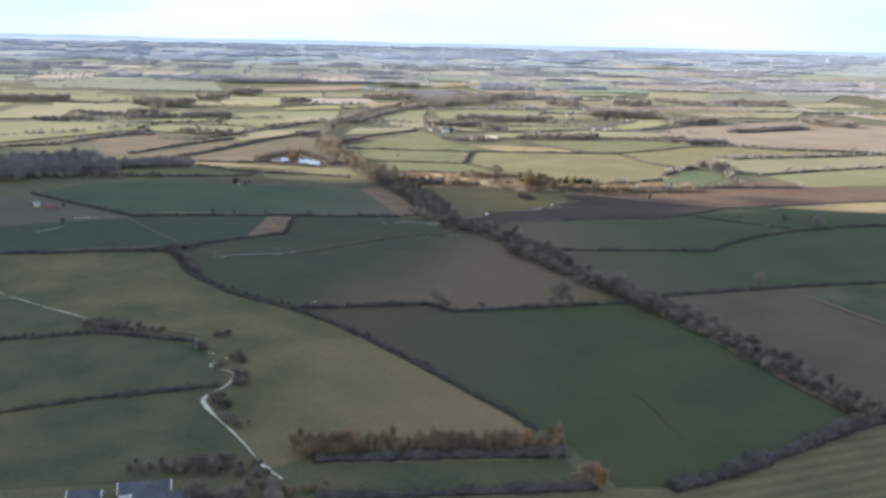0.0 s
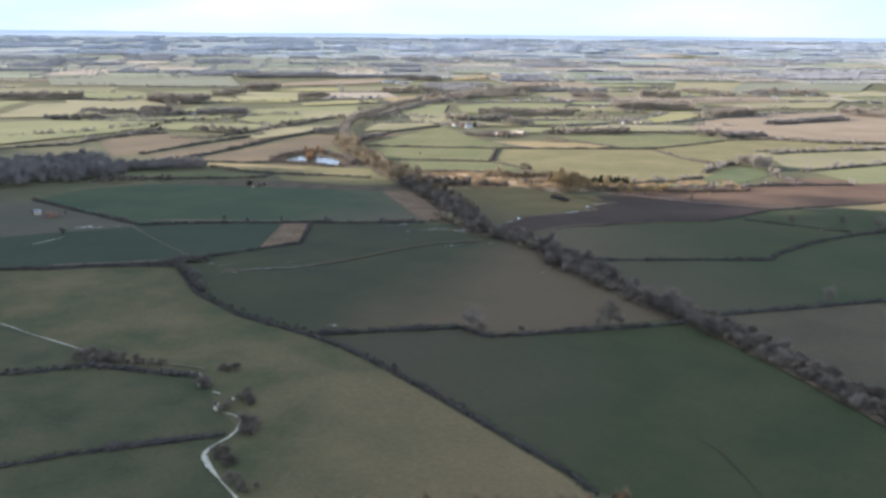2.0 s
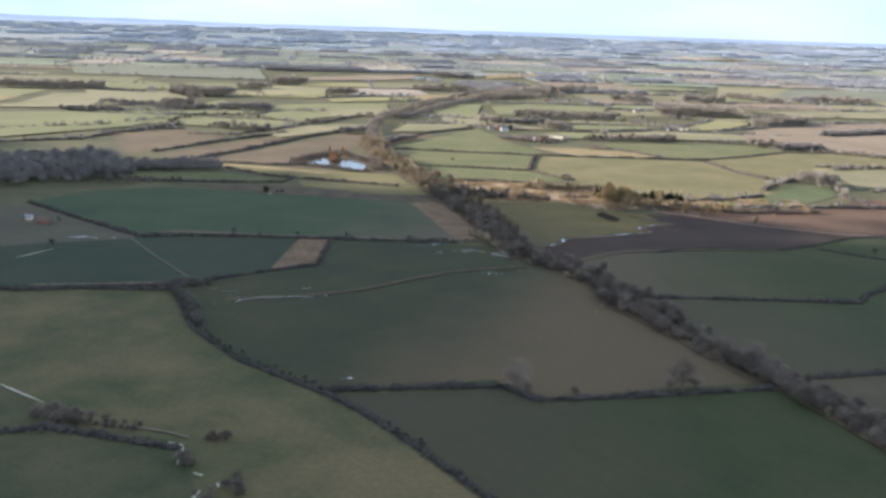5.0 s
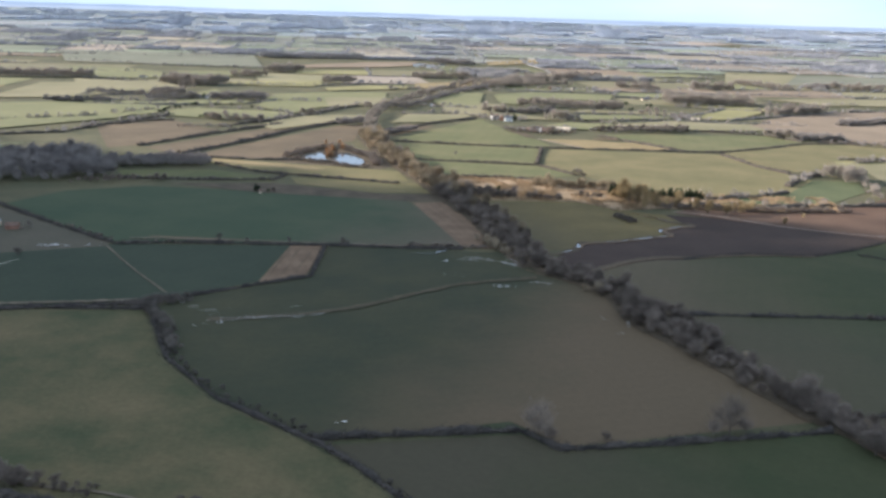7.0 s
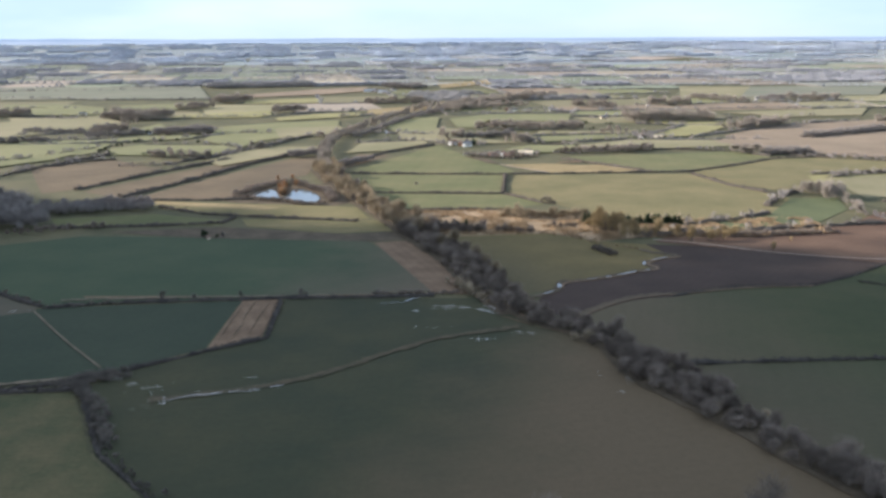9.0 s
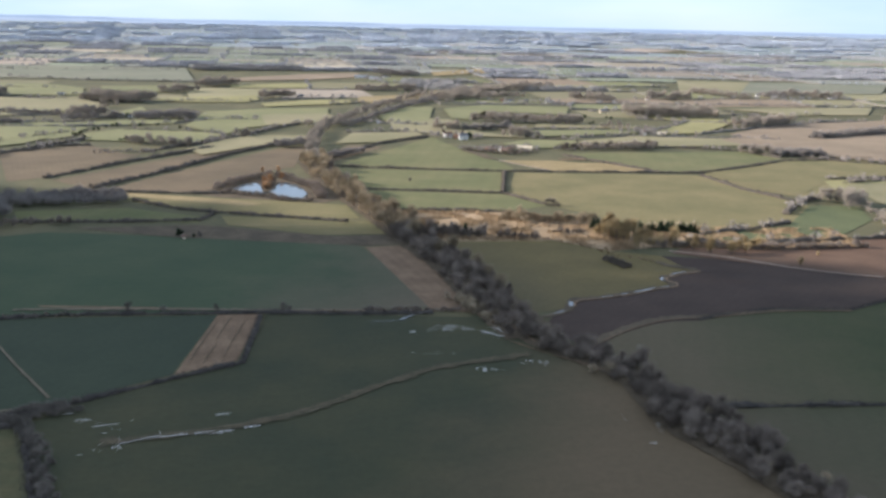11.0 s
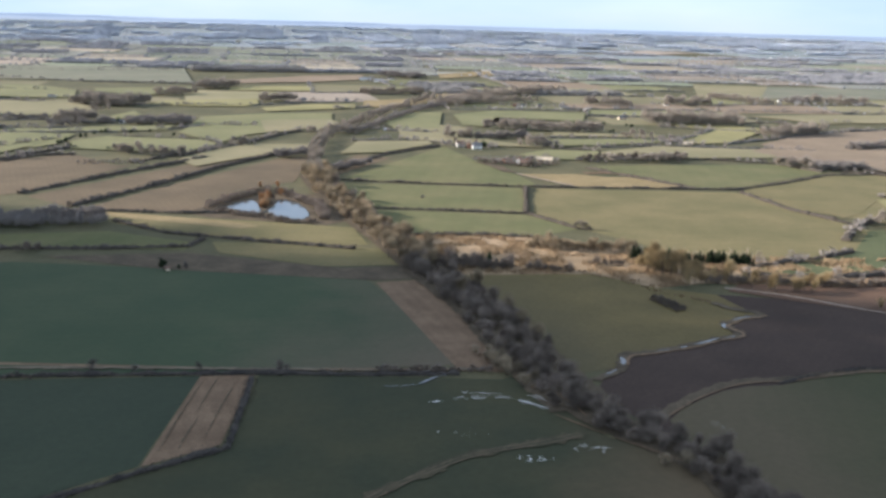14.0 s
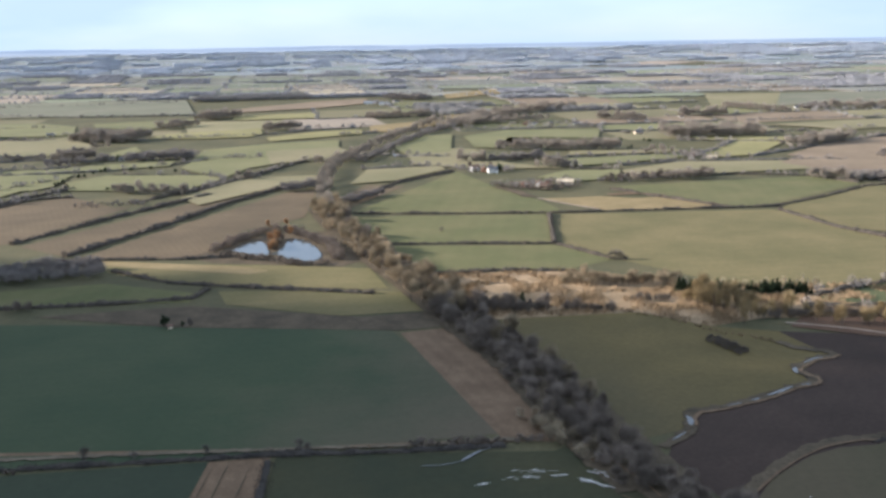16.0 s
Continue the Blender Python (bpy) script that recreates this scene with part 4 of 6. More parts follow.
for x, y, kinds, size in ((130, 629, BUSH, 1.0), (133, 628, BUSH, 0.9), (60, 62, OAK, 1.0), (64, 58, OAK, 0.85), (84, 60, OAK, 0.8), (124, 69, OAK, 0.85), (130, 70, OAK, 1.0), (136, 72, OAK, 0.8), (356, 341, OAK, 0.8), (384, 329, OAK, 1.0), (376, 320, OAK, 0.8), (318, 345, OAK, 0.6), (238, 217, OAK, 0.8), (330, 310, OAK, 0.7),):
    plant(kinds, x, y, size, "single trees")
for x, y, kinds, size in ((260, 118, OAK, 0.9), (-120, 12, OAK, 0.9), (-105, 8, OAK, 0.7), (26, -128, RUSSET[1:], 0.7), (86, -124, RUSSET, 0.75), (92, -125, RUSSET, 0.8), (103, -124, RUSSET, 0.85), (60, -127, RUSSET[1:], 0.6), (109, -156, BROWN, 1.3), (111, -156, BROWN, 1.15), (105, -156, SCRUB, 1.4), (113, -159, RUSSET[:1], 1.4), (114, -161, RUSSET[:1], 1.2), (-120, 717, RUSSET[1:], 0.7),):
    plant(kinds, x, y, size, "single trees")
for x, y, kinds, size in ((-116, 719, RUSSET[1:], 0.7), (-112, 679, SCRUB, 0.9), (-128, 755, RUSSET[:1], 0.7), (-118, 776, RUSSET[1:], 0.9), (-132, 769, RUSSET[1:], 0.8), (-112, 700, BUSH, 1.0), (-110, 690, BUSH, 0.9), (-112, 712, DARK, 0.6), (-88, 636, SCRUB, 0.8), (-113, 688, RUSSET[1:], 0.7), (-109, 735, RUSSET[1:], 0.9), (-99, 738, SCRUB, 1.1),):
    plant(kinds, x, y, size, "single trees")
for line, width, step, rows, size in (([(-158, 678), (-147, 709), (-136, 740), (-122, 752), (-108, 742), (-92, 722), (-78, 695)], 10, 3.0, 3, 0.9), ([(-150, 664), (-123, 652), (-102, 640), (-85, 629), (-68, 634)], 9, 2.8, 2, 0.7), ([(-76, 700), (-68, 672), (-64, 645)], 9, 3.0, 3, 1.0), ([(117, 529), (126, 524), (137, 527)], 5, 3, 2, 0.9), ([(178, 487), (215, 490), (253, 484), (330, 497)], 4, 3.2, 2, 0.9),):
    thicket(line, width, BUSH, step, rows, size, "scrub", "dense dark leafless thorn scrub", M_DARKTWIG, thin=1)
for line, width, step, rows, size in (([(72, 955), (92, 942), (112, 934), (130, 938), (150, 950)], 10, 5, 2, 1.0), ([(-2, 600), (40, 606), (86, 604)], 3, 2.2, 1, 0.42), ([(-244, 356), (-192, 315)], 4, 4, 1, 0.5), ([(-190, 312), (-150, 318)], 4, 4, 1, 0.5),):
    thicket(line, width, BUSH, step, rows, size, "scrub", "dense dark leafless thorn scrub", M_DARKTWIG, thin=1)

for line, width, step, size in (([(-57, -16), (-53, -21)], 5, 2.0, 0.62), ([(-43, -40), (-39, -45)], 6, 2.0, 0.6), ([(-36, -33), (-31, -38)], 5, 2.4, 0.75), ([(-29, -56), (-26, -66)], 6, 2.4, 0.8), ([(-33, -86), (-27, -92)], 5, 2.4, 0.7), ([(-120, 14), (-104, 9)], 8, 2.4, 0.9), ([(-104, 9), (-80, 7)], 6, 2.6, 0.7), ([(-52, 1), (-47, 2)], 5, 3, 0.6), ([(-24, -104), (-16, -112)], 5, 3, 0.6)):
    thicket(line, width, BUSH, step, 2, size, "scrub", "soft grey-brown scrub beside the brook", M_DARKTWIG, thin=1)
thicket([(-8, 333), (20, 334), (40, 336)], 5, SCRUB, 3, 2, 0.5, "scrub", "soft brown scrub beside the ditch", M_DARKTWIG, thin=1)
thicket([(-138, 190), (-124, 195), (-111, 203)], 11, SCRUB, 2.6, 4, 0.6, "scrub", "dark leafless scrub where the hedges meet", M_BUSHTWIG, thin=1)
for line, step, size in (([(-125, 186), (-108, 160), (-96, 128)], 2.2, 0.7), ([(-120, 180), (-105, 158), (-93, 130)], 3.0, 0.75), ([(-94, 126), (-60, 84), (-17, 50), (24, 3), (62, -55)], 4, 0.42), ([(-174, -17), (-113, 4), (-61, -8)], 5, 0.5), ([(-20, 51), (54, 65)], 5, 0.5)):
    thicket(line, 4, BUSH + SCRUB, step, 1, size, "scrub", "low leafless scrub grown into a hedge", M_BUSHTWIG, thin=1)
thicket([(139, 452), (144, 442), (149, 430)], 7, SCRUB, 2.0, 4, 0.46, "scrub", "dense grey-brown scrub patch in the olive field", M_DARKTWIG, thin=1)
belt([(-119, 714), (-116, 694), (-113, 676)], 6, RUSSET[1:] + SALLOW[:1], 3.0, 2, 0.8, "russet trees in the pond")
belt([(70, 1095), (40, 1100)], 8, DARK, 7, 1, 0.7, "trees round the farmstead")


def reed_tufts(outline, count):
    """Dry reeds, far too many to count."""
    s = Shape()
    xs, ys = [p[0] for p in outline], [p[1] for p in outline]
    spots = []
    while len(spots) < count:
        x, y = rng.uniform(min(xs), max(xs)), rng.uniform(min(ys), max(ys))
        inside = False
        for (x0, y0), (x1, y1) in zip(outline, outline[1:] + outline[:1]):
            if (y0 > y) != (y1 > y) and x < x0 + (y - y0) * (x1 - x0) / (y1 - y0):
                inside = not inside
        if inside and noise.noise((x * 0.06, y * 0.06, 7.0)) + rng.uniform(-0.25, 0.25) > 0.05:
            spots.append((x, y, 1.2))
    c = np.array(spots)
    ways = unit(count) * 0.35 + (0.2, 0, 1)
    ways /= np.linalg.norm(ways, axis=1, keepdims=True)
    s.blades(c, ways, rng.uniform(1.2, 2.6, count), rng.uniform(0.5, 1.3, count))
    tagged(new("reed_tufts", s.mesh("reed_tufts", M_REED)), "dry tawny reed tufts over the marsh", "reeds", kind="stuff")


reed_tufts([(-8, 592), (0, 598), (88, 601), (150, 572), (165, 556), (236, 553), (330, 556), (330, 498), (253, 483), (179, 487), (147, 474), (115, 503), (33, 494), (13, 535)], 14000)

# ---- hedges ----
hedge([(-124, 185), (-95, 122), (-62, 82), (-18, 48), (-1, 32), (22, 3), (38, -19), (57, -46), (72, -69), (90, -95), (97, -110)], 1.7, 2.6, "low thorn hedge along the edge of the pasture")
hedge([(-262, 164), (-182, 181), (-126, 186)], 2.5, 3, "bare dark thorn hedge between two fields")
hedge([(-174, -17), (-130, -4), (-113, 4), (-61, -8)], 2.5, 3.5, "bare dark thorn hedge between two fields")
hedge([(-128, -109), (-86, -86), (-35, -68)], 2.2, 3, "bare dark thorn hedge between two fields")
hedge([(-20, 51), (54, 65), (67, 51), (99, 58), (169, 76)], 2.8, 3, "bare dark thorn hedge between two fields")
hedge([(138, -158), (162, -146), (191, -126), (222, -104), (251, -90)], 5.5, 7, "thick overgrown dark hedge")
hedge([(15, -140), (60, -135), (105, -132)], 4, 6, "thick dark hedge below the russet trees")
hedge([(19, -168), (60, -164), (113, -158)], 3.5, 5, "bare dark thorn hedge between two fields")
hedge([(-135, 196), (-113, 209), (-84, 234), (-57, 255), (-60, 320)], 2.2, 3, "bare dark thorn hedge between two fields")
hedge([(-190, 310), (-158, 319), (-112, 323), (-59, 327), (-9, 328), (27, 331)], 2.2, 3, "bare dark thorn hedge between two fields")
hedge([(-209, 172), (-134, 194)], 2, 3, "bare dark thorn hedge between two fields")
hedge([(-313, 411), (-246, 355), (-192, 313)], 2.5, 3, "bare dark thorn hedge between two fields")
hedge([(134, 212), (197, 216), (261, 219), (270, 235), (307, 272), (349, 300), (395, 321), (515, 353)], 2.5, 3, "bare dark thorn hedge between two fields")
hedge([(193, 92), (241, 107), (288, 121), (403, 148)], 2.5, 3, "bare dark thorn hedge between two fields")
hedge([(165, 327), (186, 338), (208, 346), (253, 348), (283, 367), (321, 400), (378, 419), (450, 446), (600, 492)], 1.2, 2, "bare dark thorn hedge between two fields")
hedge([(-79, 823), (11, 813), (106, 808), (168, 810), (263, 816), (304, 818), (361, 859), (430, 919), (543, 950)], 2.6, 3.5, "clipped dark hedge between sunlit fields")
hedge([(284, 356), (310, 338), (335, 321), (351, 311)], 1.0, 1.6, "low straggling hedge between two green fields")
hedge([(-44, 693), (17, 690), (94, 683)], 2.2, 3, "clipped dark hedge between sunlit fields")
hedge([(104, 806), (92, 683)], 3.5, 4, "clipped dark hedge between sunlit fields")
hedge([(94, 683), (124, 632), (135, 628)], 2.5, 3, "bare dark thorn hedge between two fields")
hedge([(0, 598), (44, 603), (88, 600)], 3, 4, "bare dark thorn hedge between two fields")
hedge([(-78, 878), (-34, 996), (28, 1078)], 3, 5, "bare dark thorn hedge between two fields")
hedge([(181, 931), (214, 883), (264, 819)], 3, 4, "bare dark thorn hedge between two fields")
hedge([(303, 801), (319, 724), (350, 663)], 3, 5, "bare dark thorn hedge between two fields")
hedge([(-268, 532), (-189, 540), (-142, 549), (-137, 572)], 3, 4, "bare dark thorn hedge between two fields")
hedge([(-212, 622), (-166, 588), (-98, 569), (-34, 553)], 3, 4, "bare dark thorn hedge between two fields")
hedge([(-264, 659), (-171, 655), (-137, 660)], 3, 4, "bare dark thorn hedge between two fields")
hedge([(-262, 670), (-218, 788), (-190, 884), (-142, 997)], 4.5, 6, "bare dark thorn hedge between two fields")
hedge([(-320, 717), (-277, 824), (-216, 943)], 4.5, 6, "bare dark thorn hedge between two fields")

# ---- fields of the middle distance ----
MIDDLE = []


def middle_field(outline, cover, words):
    MIDDLE.append(outline)
    (field if max(y for x, y in outline) < 1000 else far_field)(outline, cover, words)


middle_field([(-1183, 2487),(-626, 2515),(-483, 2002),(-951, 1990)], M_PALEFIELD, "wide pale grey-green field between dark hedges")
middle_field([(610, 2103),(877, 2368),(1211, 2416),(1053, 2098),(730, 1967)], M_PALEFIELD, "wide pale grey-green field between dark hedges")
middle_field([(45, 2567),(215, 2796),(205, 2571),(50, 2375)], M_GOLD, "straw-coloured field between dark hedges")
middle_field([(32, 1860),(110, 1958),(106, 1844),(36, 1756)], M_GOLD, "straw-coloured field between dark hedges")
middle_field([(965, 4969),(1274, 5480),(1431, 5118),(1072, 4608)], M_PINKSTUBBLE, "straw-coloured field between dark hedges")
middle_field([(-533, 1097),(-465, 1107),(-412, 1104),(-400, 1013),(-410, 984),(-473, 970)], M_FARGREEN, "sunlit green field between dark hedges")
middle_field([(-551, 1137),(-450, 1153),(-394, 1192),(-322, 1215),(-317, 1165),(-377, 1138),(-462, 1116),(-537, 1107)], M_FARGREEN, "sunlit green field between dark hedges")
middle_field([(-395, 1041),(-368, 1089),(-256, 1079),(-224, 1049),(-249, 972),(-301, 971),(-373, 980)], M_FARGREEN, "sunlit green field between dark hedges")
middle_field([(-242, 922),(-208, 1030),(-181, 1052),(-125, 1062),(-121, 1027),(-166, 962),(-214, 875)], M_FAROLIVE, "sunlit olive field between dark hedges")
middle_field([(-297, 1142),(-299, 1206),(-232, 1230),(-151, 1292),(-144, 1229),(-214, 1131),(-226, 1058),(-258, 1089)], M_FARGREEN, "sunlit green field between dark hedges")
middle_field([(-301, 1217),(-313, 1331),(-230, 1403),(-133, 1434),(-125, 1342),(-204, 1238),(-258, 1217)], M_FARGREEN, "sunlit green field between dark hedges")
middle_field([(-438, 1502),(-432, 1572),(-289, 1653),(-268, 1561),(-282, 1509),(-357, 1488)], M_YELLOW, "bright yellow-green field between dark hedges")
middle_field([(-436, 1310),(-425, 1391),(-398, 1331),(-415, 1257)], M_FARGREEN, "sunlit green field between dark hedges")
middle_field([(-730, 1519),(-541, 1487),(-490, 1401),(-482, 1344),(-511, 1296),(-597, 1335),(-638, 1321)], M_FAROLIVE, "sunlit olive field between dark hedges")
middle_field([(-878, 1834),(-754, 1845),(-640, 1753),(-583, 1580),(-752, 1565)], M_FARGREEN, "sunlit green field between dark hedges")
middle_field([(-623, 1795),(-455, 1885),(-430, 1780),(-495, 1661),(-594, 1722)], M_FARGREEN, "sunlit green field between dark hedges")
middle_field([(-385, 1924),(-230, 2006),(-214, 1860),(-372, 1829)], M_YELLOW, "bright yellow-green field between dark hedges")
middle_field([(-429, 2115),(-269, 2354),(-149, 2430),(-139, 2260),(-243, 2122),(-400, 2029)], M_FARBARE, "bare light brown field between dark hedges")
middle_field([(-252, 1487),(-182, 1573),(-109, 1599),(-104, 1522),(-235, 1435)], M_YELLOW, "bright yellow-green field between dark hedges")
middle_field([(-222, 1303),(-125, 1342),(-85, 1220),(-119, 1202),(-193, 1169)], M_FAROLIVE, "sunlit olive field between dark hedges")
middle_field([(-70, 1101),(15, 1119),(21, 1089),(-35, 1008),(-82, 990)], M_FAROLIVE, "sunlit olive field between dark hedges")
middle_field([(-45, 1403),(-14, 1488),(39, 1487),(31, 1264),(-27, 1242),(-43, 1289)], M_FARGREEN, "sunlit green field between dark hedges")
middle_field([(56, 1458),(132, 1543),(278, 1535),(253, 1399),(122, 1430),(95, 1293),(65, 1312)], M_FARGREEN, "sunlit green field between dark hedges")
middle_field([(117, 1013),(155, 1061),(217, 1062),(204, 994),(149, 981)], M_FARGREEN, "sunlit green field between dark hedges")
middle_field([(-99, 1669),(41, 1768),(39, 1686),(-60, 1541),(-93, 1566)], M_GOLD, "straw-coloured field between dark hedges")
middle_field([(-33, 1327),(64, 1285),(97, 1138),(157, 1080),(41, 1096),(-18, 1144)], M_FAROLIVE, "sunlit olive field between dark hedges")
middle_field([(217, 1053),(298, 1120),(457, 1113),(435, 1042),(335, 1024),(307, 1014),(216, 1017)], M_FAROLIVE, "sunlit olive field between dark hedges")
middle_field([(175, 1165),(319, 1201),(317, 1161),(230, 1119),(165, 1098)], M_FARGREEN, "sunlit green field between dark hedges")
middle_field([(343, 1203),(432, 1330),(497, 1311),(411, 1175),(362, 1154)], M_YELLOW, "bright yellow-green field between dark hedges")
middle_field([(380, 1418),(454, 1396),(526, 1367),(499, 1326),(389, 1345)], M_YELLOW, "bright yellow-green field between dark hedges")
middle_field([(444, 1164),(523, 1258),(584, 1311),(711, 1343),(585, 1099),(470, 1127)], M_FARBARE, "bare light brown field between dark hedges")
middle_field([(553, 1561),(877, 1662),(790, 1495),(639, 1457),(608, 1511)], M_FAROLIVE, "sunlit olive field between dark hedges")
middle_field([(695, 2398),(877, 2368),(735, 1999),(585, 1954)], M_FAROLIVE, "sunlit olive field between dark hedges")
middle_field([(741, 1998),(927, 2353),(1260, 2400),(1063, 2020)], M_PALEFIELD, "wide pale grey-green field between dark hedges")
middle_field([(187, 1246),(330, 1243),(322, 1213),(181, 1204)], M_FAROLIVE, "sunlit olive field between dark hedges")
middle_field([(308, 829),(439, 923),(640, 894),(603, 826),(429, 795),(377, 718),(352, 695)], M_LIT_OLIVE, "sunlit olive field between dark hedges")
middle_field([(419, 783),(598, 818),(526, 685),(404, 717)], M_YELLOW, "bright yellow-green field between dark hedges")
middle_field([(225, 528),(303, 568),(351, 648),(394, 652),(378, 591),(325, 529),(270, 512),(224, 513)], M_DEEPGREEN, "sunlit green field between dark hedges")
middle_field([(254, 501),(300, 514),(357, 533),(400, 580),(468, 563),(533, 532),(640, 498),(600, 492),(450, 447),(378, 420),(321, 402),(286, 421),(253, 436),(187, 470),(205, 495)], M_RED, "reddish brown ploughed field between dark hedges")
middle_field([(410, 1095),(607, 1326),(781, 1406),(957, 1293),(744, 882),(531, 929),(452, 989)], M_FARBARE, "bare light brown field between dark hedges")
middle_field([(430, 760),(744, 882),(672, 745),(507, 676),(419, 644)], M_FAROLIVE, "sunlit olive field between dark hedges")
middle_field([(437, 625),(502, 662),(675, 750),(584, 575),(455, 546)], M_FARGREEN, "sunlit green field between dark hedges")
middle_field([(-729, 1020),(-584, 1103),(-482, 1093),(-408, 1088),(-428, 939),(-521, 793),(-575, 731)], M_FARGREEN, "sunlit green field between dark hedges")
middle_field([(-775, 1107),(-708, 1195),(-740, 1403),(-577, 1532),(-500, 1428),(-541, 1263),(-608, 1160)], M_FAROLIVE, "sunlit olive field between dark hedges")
hedge([(-427, 871),(-404, 889),(-392, 926),(-354, 942)], 3, 3.9, "bare dark hedge between sunlit fields", 5.0)
hedge([(-535, 1102),(-462, 1116),(-377, 1138),(-315, 1186),(-300, 1212),(-263, 1241),(-211, 1239)], 3, 3.9, "bare dark hedge between sunlit fields", 5.0)
hedge([(-593, 1225),(-497, 1257),(-407, 1233)], 3, 3.9, "bare dark hedge between sunlit fields", 5.0)
hedge([(-283, 895),(-258, 941),(-236, 967),(-208, 1034),(-188, 1098),(-165, 1170),(-136, 1222)], 4, 5.2, "bare dark hedge between sunlit fields", 5.0)
hedge([(-747, 1556),(-544, 1495),(-438, 1494),(-270, 1543),(-187, 1613),(-113, 1650)], 3, 3.9, "bare dark hedge between sunlit fields", 5.0)
hedge([(-831, 1735),(-641, 1742)], 3, 3.9, "bare dark hedge between sunlit fields", 5.0)
hedge([(-988, 2069),(-703, 1979),(-473, 1986),(-394, 1997)], 3, 3.9, "bare dark hedge between sunlit fields", 5.0)
hedge([(-241, 964),(-224, 1049),(-257, 1084),(-363, 1093)], 3, 3.9, "bare dark hedge between sunlit fields", 5.0)
hedge([(-139, 1510),(-61, 1570),(42, 1590),(136, 1582),(286, 1583)], 3, 3.9, "bare dark hedge between sunlit fields", 5.0)
hedge([(-41, 1226),(31, 1209)], 4, 5.2, "bare dark hedge between sunlit fields", 5.0)
hedge([(-78, 1112),(-11, 1133),(29, 1112),(48, 1090)], 3, 3.9, "bare dark hedge between sunlit fields", 5.0)
hedge([(152, 1191),(216, 1193),(314, 1184),(340, 1198)], 3, 3.9, "bare dark hedge between sunlit fields", 5.0)
hedge([(163, 1084),(220, 1066)], 3, 3.9, "bare dark hedge between sunlit fields", 5.0)
hedge([(227, 1104),(315, 1133),(468, 1122),(497, 1112)], 3, 3.9, "bare dark hedge between sunlit fields", 5.0)
hedge([(325, 1165),(369, 1224),(432, 1330)], 5, 6.5, "bare dark hedge between sunlit fields", 5.0)
hedge([(401, 1165),(516, 1259),(658, 1368),(730, 1380)], 4, 5.2, "bare dark hedge between sunlit fields", 5.0)
hedge([(308, 1018),(344, 1014),(405, 997),(434, 941)], 3, 3.9, "bare dark hedge between sunlit fields", 5.0)
hedge([(360, 1357),(500, 1318)], 3, 3.9, "bare dark hedge between sunlit fields", 5.0)
hedge([(535, 1652),(895, 1696)], 3, 3.9, "bare dark hedge between sunlit fields", 5.0)
hedge([(650, 1483),(708, 1491)], 3, 3.9, "bare dark hedge between sunlit fields", 5.0)
hedge([(-1091, 2289),(-603, 2421)], 3, 3.9, "bare dark hedge between sunlit fields", 5.0)
hedge([(316, 609),(335, 642),(355, 669),(378, 690)], 5, 6.5, "bare dark hedge between sunlit fields", 5.0)
hedge([(208, 505),(267, 503),(302, 515),(360, 528),(445, 537)], 4, 5.2, "bare dark hedge between sunlit fields", 5.0)
hedge([(429, 795),(605, 830)], 3, 3.9, "bare dark hedge between sunlit fields", 5.0)
hedge([(223, 528),(270, 552),(305, 575)], 4, 5.2, "bare dark hedge between sunlit fields", 5.0)
hedge([(433, 771),(523, 805),(744, 882)], 3, 3.9, "bare dark hedge between sunlit fields", 5.0)
hedge([(426, 628),(505, 672),(675, 750)], 3, 3.9, "bare dark hedge between sunlit fields", 5.0)
hedge([(445, 966),(497, 925),(557, 894),(744, 882)], 3, 3.9, "bare dark hedge between sunlit fields", 5.0)
hedge([(-543, 671),(-503, 753),(-437, 799),(-411, 912),(-373, 997)], 4, 5.2, "bare dark hedge between sunlit fields", 5.0)
hedge([(-630, 835),(-562, 880),(-472, 948),(-417, 1058)], 3, 3.9, "bare dark hedge between sunlit fields", 5.0)
hedge([(-596, 1131),(-425, 1174)], 3, 3.9, "bare dark hedge between sunlit fields", 5.0)


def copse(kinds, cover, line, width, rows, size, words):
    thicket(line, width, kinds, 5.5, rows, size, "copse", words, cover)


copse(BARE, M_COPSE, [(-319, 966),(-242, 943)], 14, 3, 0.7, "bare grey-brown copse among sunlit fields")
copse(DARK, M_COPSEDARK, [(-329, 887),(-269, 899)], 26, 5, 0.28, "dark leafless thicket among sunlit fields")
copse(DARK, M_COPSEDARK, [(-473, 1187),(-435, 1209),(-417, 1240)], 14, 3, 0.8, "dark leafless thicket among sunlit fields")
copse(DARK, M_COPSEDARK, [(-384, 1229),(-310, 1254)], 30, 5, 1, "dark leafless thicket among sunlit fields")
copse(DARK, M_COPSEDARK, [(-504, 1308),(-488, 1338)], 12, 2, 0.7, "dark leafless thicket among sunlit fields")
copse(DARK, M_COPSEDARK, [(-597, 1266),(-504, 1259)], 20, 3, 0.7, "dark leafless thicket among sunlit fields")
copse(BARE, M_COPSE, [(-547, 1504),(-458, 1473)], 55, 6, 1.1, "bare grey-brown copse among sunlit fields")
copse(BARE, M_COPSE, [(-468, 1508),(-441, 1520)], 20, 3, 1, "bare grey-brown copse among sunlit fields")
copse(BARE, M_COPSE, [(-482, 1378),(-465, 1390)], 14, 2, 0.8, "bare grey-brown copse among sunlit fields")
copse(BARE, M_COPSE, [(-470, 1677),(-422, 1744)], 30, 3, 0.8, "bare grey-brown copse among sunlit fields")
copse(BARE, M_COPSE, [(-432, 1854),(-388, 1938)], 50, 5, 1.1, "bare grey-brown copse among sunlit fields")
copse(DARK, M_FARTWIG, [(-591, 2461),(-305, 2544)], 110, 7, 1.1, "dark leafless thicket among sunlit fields")
